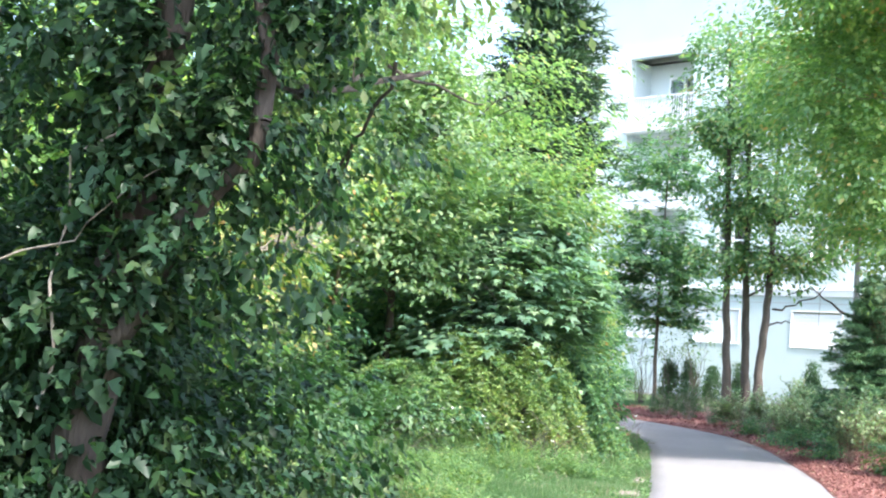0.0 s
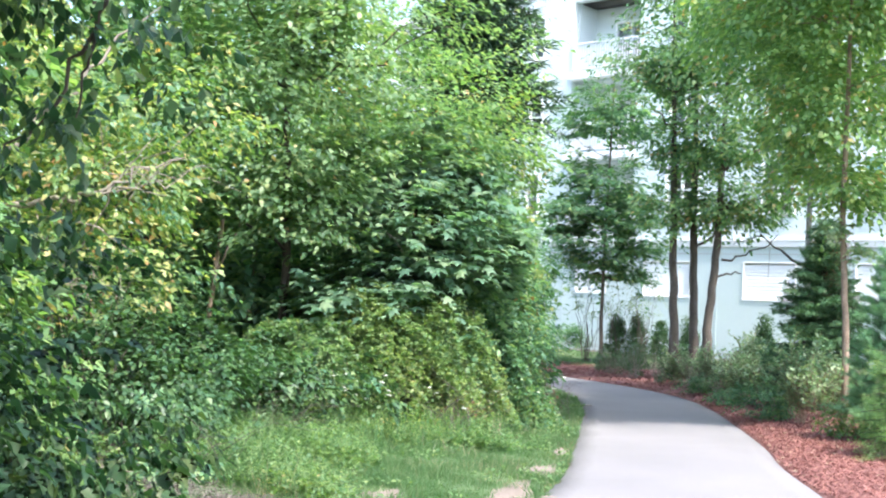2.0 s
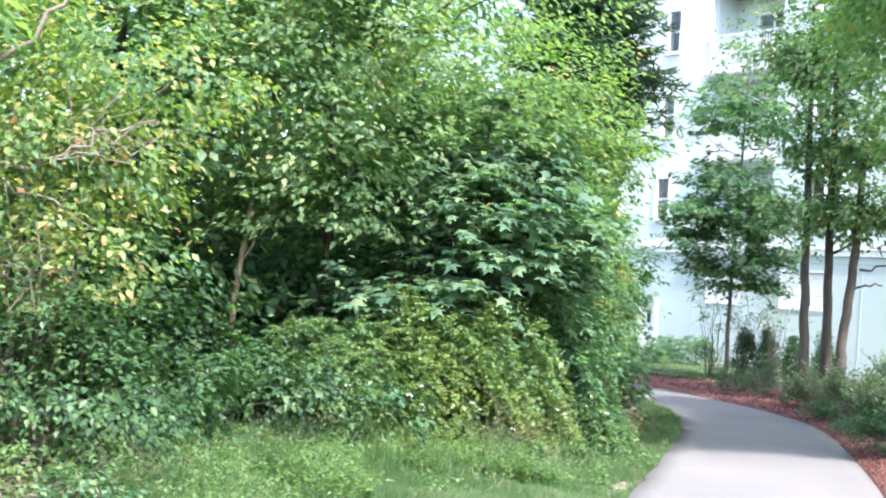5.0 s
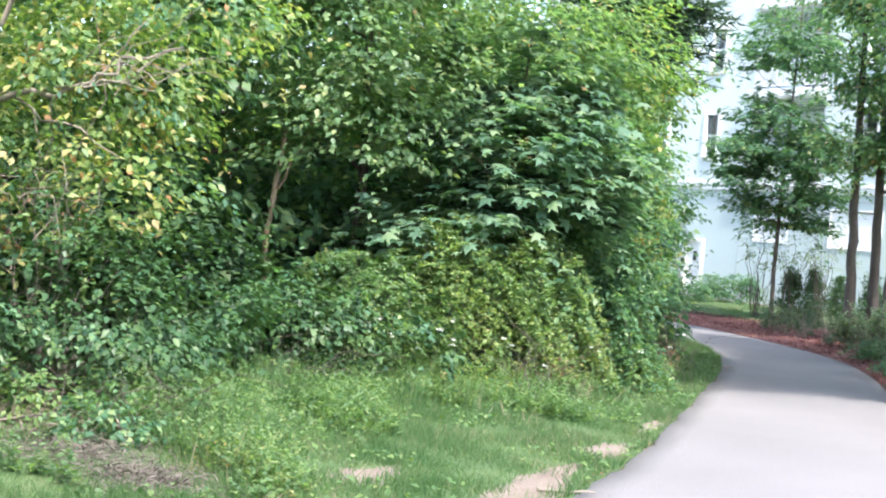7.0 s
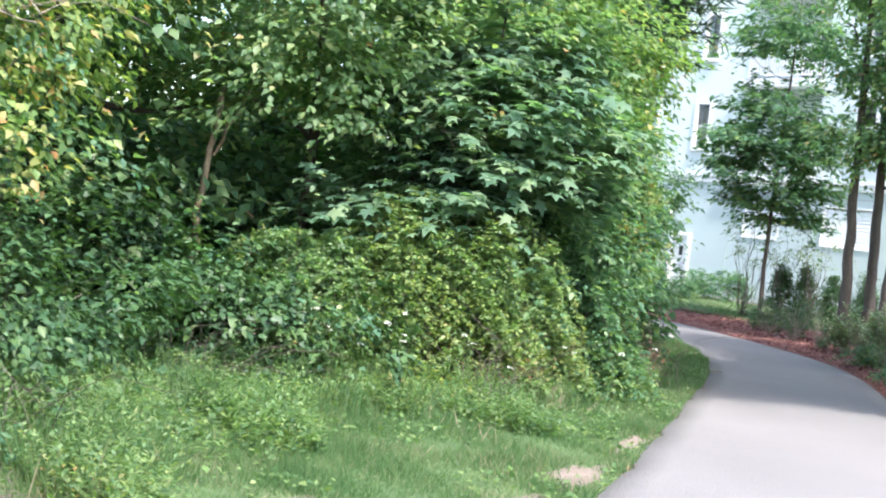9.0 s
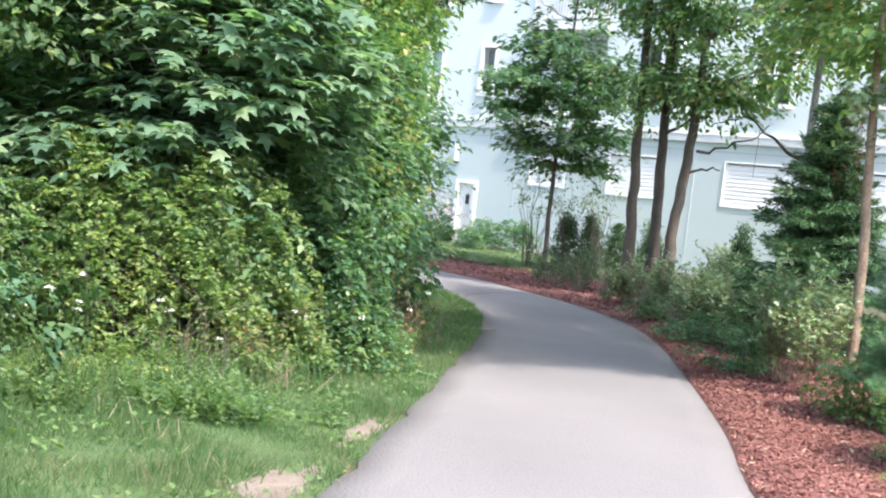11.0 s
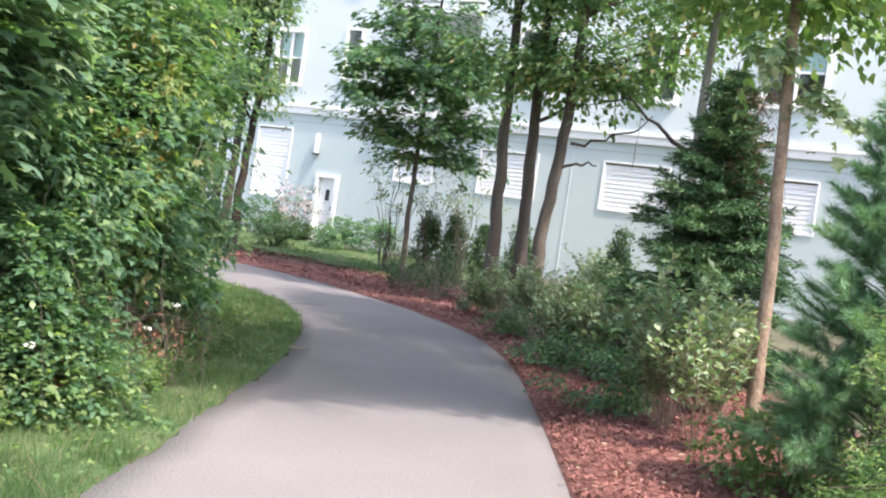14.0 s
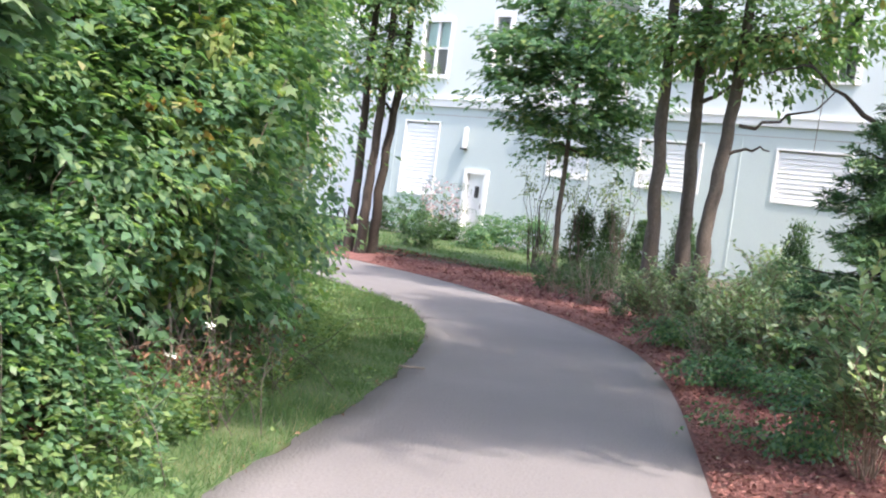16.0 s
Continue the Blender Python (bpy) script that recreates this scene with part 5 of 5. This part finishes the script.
fb = shrub("flowering_shrub", 4.25, 49.6, "small shrub covered in pale pink blossom", "foundation shrubs", [(0, 0, 1.0, 0.6, 0.6, 0.7)], 40, 12, 0.15, 0.06, OVATE, G["dark"], 9)
fp = sphere(260) * [0.62, 0.62, 0.75] * rng.uniform(0.5, 1, (260, 1)) + [0, 0, 1.05]
part("blossom", leaf_mesh("blossom", fp, sphere(260), sphere(260), 0.08, OVATE, PINK, 1.6), None, fb, "pale pink blossom")
rack = thing("bicycle_rack", stand(1.6, 44.6, 20), "black steel hoop bicycle rack", "bicycle rack")
for x in (0.0, 0.35):
    a = np.linspace(0, math.pi, 12)
    hoop = [(x, -0.3, 0), *[(x, -0.3 * math.cos(q), 0.75 + 0.15 * math.sin(q)) for q in a], (x, 0.3, 0)]
    part("hoop", mesh_arrays("hoop", *tube(hoop, np.full(len(hoop), 0.025), 8), BLACK, True), None, rack)

# ---- ground cover ----


def scatter(n, x0, x1, y0, y1, test):
    q = np.column_stack([rng.uniform(x0, x1, n), rng.uniform(y0, y1, n)])
    return q[test(q)]


def blades(name, q, length, width, label, mat, lean=0.5):
    z = height(q) + 0.0
    p = np.column_stack([q, z])
    t = rng.normal(size=p.shape) * lean
    t[:, 2] = 1
    nr = np.column_stack([rng.normal(size=(len(p), 2)), np.zeros(len(p))])
    ob = new(name, leaf_mesh(name, p, nr, t, length * rng.uniform(0.45, 1.3, len(p)) * (1 + 0.5 * np.sin(q[:, 0] * 4.1 + 1.3 * np.sin(q[:, 1] * 2.7)) * np.sin(q[:, 1] * 3.3 + q[:, 0])), BLADE, mat, width))
    return tagged(ob, label, "grass", kind="stuff")


def in_verge(q):
    return (beyond(LINE_L, q) < 0.02) & (beyond(LINE_H, q) > -0.35)


PATCHES = [(1.82, 13.15, 0.23, 0.85), (0.74, 12.75, 0.2, 0.34), (2.3, 15.1, 0.17, 0.5), (1.45, 11.7, 0.3, 0.7), (2.72, 16.9, 0.1, 0.5)]


LITTER = [(-0.95, 12.0, 0.45, 0.5), (-0.35, 11.6, 0.35, 0.35)]


def bare(q):
    d = np.full(len(q), 9.0)
    for x, y, a, b in PATCHES:
        d = np.minimum(d, np.hypot((q[:, 0] - x - 0.2 * (q[:, 1] - y)) / a, (q[:, 1] - y) / b))
    for x, y, a, b in LITTER:
        d = np.minimum(d, np.hypot((q[:, 0] - x) / a, (q[:, 1] - y) / b))
    return d


q = scatter(520000, -2.5, 4.6, 10.5, 35, in_verge)
q = q[(bare(q) > rng.uniform(0.45, 1.35, len(q))) & (rng.random(len(q)) < np.clip(1.3 - q[:, 1] / 40, 0.3, 1))]
blades("verge_grass", q, 0.075, 0.1, "short green grass with dry patches beside the path", G["grass"], 0.7)
q = scatter(42000, -2.5, 4.2, 11, 18.5, lambda q: in_verge(q) & (beyond(LINE_H, q) < 0.75 + 0.3 * np.sin(q[:, 1] * 2.1)) & (bare(q) > 1.3))
blades("tall_grass", q, 0.26, 0.035, "longer grass along the hedge foot", G["grass"], 0.45)
LAWN_Q = scatter(60000, -1, 14, 38, 52, lambda q: (beyond(LINE_R, q) > 2.0) & ((q - [5.2, 50.3]) @ [0.689, 0.725] < -1.45) & ((q - [5.2, 50.3]) @ [0.725, -0.689] < 8))
q = scatter(26000, -2.5, 4.4, 10.5, 33, lambda q: in_verge(q) & (np.sin(q[:, 0] * 3.1 + 1.7 * np.sin(q[:, 1] * 1.9)) + rng.normal(size=len(q)) * 0.5 > 0.35) & (bare(q) > 1.0))
p = np.column_stack([q, height(q) + rng.uniform(0.02, 0.1, len(q))])
tagged(new("clover", leaf_mesh("clover", p, rng.normal(size=p.shape) * 0.4 + [0, 0, 1], rng.normal(size=p.shape), 0.045 * rng.uniform(0.6, 1.5, len(p)), OVATE, G["weed"], 1.2)), "low broad-leaved clover and plantain in the turf", "weeds", kind="stuff")
blades("dry_grass", scatter(4500, -2.5, 4.2, 10.5, 33, lambda q: in_verge(q) & (np.sin(q[:, 0] * 2.3 + q[:, 1] * 1.1) > 0.1)), 0.12, 0.06, "dry straw-coloured grass among the green", STRAW, 0.9)
blades("lawn_grass", LAWN_Q, 0.07, 0.2, "mown green lawn in front of the building", G["grass"], 0.6)
for x, y, a, b in PATCHES:
    n = 28
    g = np.linspace(0, 2 * np.pi, n, endpoint=False)
    rr = 1 + 0.22 * np.sin(g * 3 + x * 5) + 0.16 * np.sin(g * 5 + y) + 0.1 * np.sin(g * 9 + x)
    rows_v = [np.array([[x, y]])] + [np.column_stack([x + a * s * rr * np.cos(g) + 0.2 * b * s * rr * np.sin(g), y + b * s * rr * np.sin(g)]) for s in (0.6, 1.0)]
    xy = np.concatenate(rows_v)
    ok = beyond(LINE_L, xy)
    xy[ok > -0.03, 0] -= ok[ok > -0.03] + 0.03
    zz = height(xy) + np.concatenate([[0.01], np.full(n, 0.009), np.full(n, 0.008)])
    dm = bmesh.new()
    vs = [dm.verts.new(p) for p in np.column_stack([xy, zz]).tolist()]
    for i in range(n):
        j = (i + 1) % n
        dm.faces.new([vs[0], vs[1 + i], vs[1 + j]])
        dm.faces.new([vs[1 + i], vs[1 + n + i], vs[1 + n + j], vs[1 + j]])
    ob = part("bare_patch", dm, DIRT, None)
    tagged(ob, "trodden sandy bare patch in the grass", "dirt", kind="structure")

def chips(name, n, mat, label, y0, y1, length, test):
    q = scatter(n, 3, 11, y0, y1, test)
    p = np.column_stack([q, height(q) + 0.018 + rng.random(len(q)) * 0.012])
    t = rng.normal(size=p.shape)
    t[:, 2] *= 0.25
    nr = rng.normal(size=p.shape) * 0.35 + [0, 0, 1]
    ob = new(name, leaf_mesh(name, p, nr, t, length * rng.uniform(0.4, 1.4, len(p)), (np.array([(-0.5, 0, 0), (0.5, 0, 0.1), (0.4, 1, 0), (-0.4, 1, 0.08)]), np.array([(0, 1, 2), (0, 2, 3)])), mat, 0.3))
    return tagged(ob, label, "mulch", kind="stuff")


def in_bed(q):
    d = beyond(LINE_R, q)
    return (d > 0.0) & (d < 2.4)


chips("mulch_chips", 175000, CHIP, "loose red-brown bark chips over the bed", 12, 27, 0.036, in_bed)
chips("mulch_chips", 40000, CHIP, "loose red-brown bark chips over the bed", 27, 46, 0.06, in_bed)

# weeds, flowers and litter along the hedge foot
q = scatter(30000, -1.6, 3.6, 11.2, 27, lambda q: in_verge(q) & (beyond(LINE_H, q) < np.where(q[:, 1] < 17, 1.15 + 0.4 * np.sin(q[:, 1] * 2.3), 0.25)) & (bare(q) > 1.25) & (np.sin(q[:, 0] * 5.1 + 2 * np.sin(q[:, 1] * 2.6)) + rng.normal(size=len(q)) * 0.5 > -0.25))
for name, pick, lo, hi, leaf, shape, mat, label in (("tall_weeds", 0, 0.16, 0.4, 0.06, LONG, "weed", "lush pale green weeds standing in the verge"), ("leafy_weeds", 1, 0.1, 0.28, 0.05, OVATE, "canopy", "broad-leaved green weeds standing in the verge")):
    w = q[pick::2]
    hs = rng.uniform(lo, hi, len(w))
    k = 17
    u = np.tile(np.linspace(0.08, 1, k), len(w))
    lean = np.repeat(rng.normal(size=(len(w), 2)) * 0.25, k, axis=0)
    p = np.column_stack([np.repeat(w, k, axis=0) + lean * (u * np.repeat(hs, k))[:, None], np.repeat(height(w), k) + u * np.repeat(hs, k)])
    p += rng.normal(size=p.shape) * 0.008
    g = np.tile(np.arange(k) * 2.4, len(w)) + np.repeat(rng.uniform(0, 6, len(w)), k)
    tp = np.column_stack([np.cos(g), np.sin(g), np.full(len(g), 0.45)]) + rng.normal(size=p.shape) * 0.3
    nr = np.column_stack([-tp[:, :2] * 0.4, np.ones(len(p))]) + rng.normal(size=p.shape) * 0.3
    tagged(new(name, leaf_mesh(name, p, nr, tp, leaf * rng.uniform(0.6, 1.4, len(p)) * (1.15 - 0.5 * u), shape, G[mat])), label, "weeds", kind="stuff")
for x, y, s, m in ((-1.0, 12.5, 0.3, "shrub"), (-1.55, 12.6, 0.5, "weed"), (-1.3, 13.6, 0.4, "weed"), (1.0, 17.6, 0.28, "yellow"), (0.55, 17.3, 0.28, "yellow"), (1.7, 18.2, 0.3, "weed"), (2.0, 18.9, 0.3, "dark"), (2.4, 19.6, 0.3, "weed"), (2.75, 21.0, 0.3, "shrub"), (2.95, 22.6, 0.3, "weed"), (3.1, 24.5, 0.3, "shrub"), (-0.5, 16.2, 0.35, "dark"), (-0.9, 15.4, 0.35, "weed")):
    shrub("weed_clump", x, y, "low green weeds at the hedge foot", "weeds", [(0, 0, s * 0.35, s * 0.95, s * 0.7, s * 0.42)], 26, 12, 0.12, 0.05, OVATE, G[m], 4, floor=0.0, shoots=0.5)
for x, y, n in ((0.55, 17.2, 7), (0.1, 16.8, 4), (1.2, 17.5, 4), (2.7, 20.4, 4), (-0.2, 16.4, 4), (2.3, 18.7, 3)):
    w = thing("wild_carrot", stand(x, y), "slender wildflower with flat white umbels", "wildflower", "wildflowers")
    h = [(rng.normal() * 0.32, rng.normal() * 0.3, rng.uniform(0.3, 0.75)) for _ in range(n)]
    twigs("stem", w, [(a * 0.5, b * 0.5, 0) for a, b, _ in h], h, 0.006, G["weed"])
    for c in h:
        fl = np.array(c) + np.column_stack([rng.normal(size=(22, 2)) * 0.014, rng.normal(size=22) * 0.006])
        part("umbel", leaf_mesh("umbel", fl, rng.normal(size=fl.shape) * 0.3 + [0, 0, 1], rng.normal(size=fl.shape), 0.016, OVATE, PETAL, 1.8), None, w, "flat white flower head")
for x, y, z, n, r in ((2.5, 19.8, 0.3, 160, 0.16), (2.85, 21.3, 0.38, 200, 0.18), (3.0, 23.4, 0.3, 160, 0.2), (2.95, 22.2, 0.25, 140, 0.14), (-2.3, 14.2, 1.4, 60, 0.25), (1.6, 18.3, 0.25, 150, 0.18)):
    d = thing("withered_fern", stand(x, y), "clump of withered rust-brown leaves in the hedge", "dead leaves", "withered clumps")
    p = rng.normal(size=(n, 3)) * [r, r * 0.6, r * 0.6] + [0, 0, z]
    p = p[p[:, 2] > 0.04]
    part("leaves", leaf_mesh("leaves", p, sphere(len(p)), sphere(len(p)) + [0, 0, -0.4], 0.055, OVATE, RUST, 0.7), None, d)
    twigs("stem", d, np.zeros((6, 3)), p[:6], 0.006, TWIG)
stick = thing("fallen_stick", pose(4.2, 25.15, 0.012, 0, 0, 12), "pale fallen stick lying on the asphalt", "stick")
limb(stick, (-0.12, 0, 0), (0.12, 0, 0.0), 0.012, 0.009, TWIG, 0, 6, 0.02, "stick")
sl = thing("fallen_stick", pose(2.02, 13.0, 0.025, 0, 0, 15), "thin fallen stick lying on the bare earth", "stick")
limb(sl, (-0.2, 0, 0), (0.2, 0.02, 0.0), 0.01, 0.006, TWIG, 0, 6, 0.02, "stick")
q = scatter(900, 3, 8, 15, 38, lambda q: np.abs(beyond(LINE_R, q) - 0.55) < 0.6)
p = np.column_stack([q, height(q) + 0.03])
tagged(new("fallen_leaves", leaf_mesh("fallen_leaves", p, rng.normal(size=p.shape) * 0.25 + [0, 0, 1], rng.normal(size=p.shape), 0.055, OVATE, STRAW)), "scattered pale fallen leaves on mulch and path edge", "fallen leaves", kind="stuff")
q = scatter(14000, 0, 5, 11, 34, lambda q: np.abs(beyond(LINE_L, q) + 0.03) < 0.05 + 0.05 * np.sin(q[:, 1] * 3.7 + np.sin(q[:, 1] * 9)))
p = np.column_stack([q, height(q) + 0.006 + 0.01 * rng.random(len(q))])
tagged(new("edge_litter", leaf_mesh("edge_litter", p, rng.normal(size=p.shape) * 0.3 + [0, 0, 1], rng.normal(size=p.shape), 0.028 * rng.uniform(0.5, 1.5, len(p)), OVATE, RUST, 1.1)), "crumbs of brown soil and leaves along the asphalt edge", "litter", kind="stuff")
q = np.concatenate([np.column_stack([x + rng.normal(size=1600) * a * 0.55, y + rng.normal(size=1600) * b * 0.55]) for x, y, a, b in LITTER])
p = np.column_stack([q, height(q) + 0.012 + 0.03 * rng.random(len(q))])
tagged(new("twig_litter", leaf_mesh("twig_litter", p, rng.normal(size=p.shape) * 0.4 + [0, 0, 1], rng.normal(size=p.shape) * [1, 1, 0.2], 0.1 * rng.uniform(0.4, 1.4, len(p)), LONG, LITTERMAT, 0.22)), "dry grey-brown twig and leaf litter by the hedge", "litter", kind="stuff")
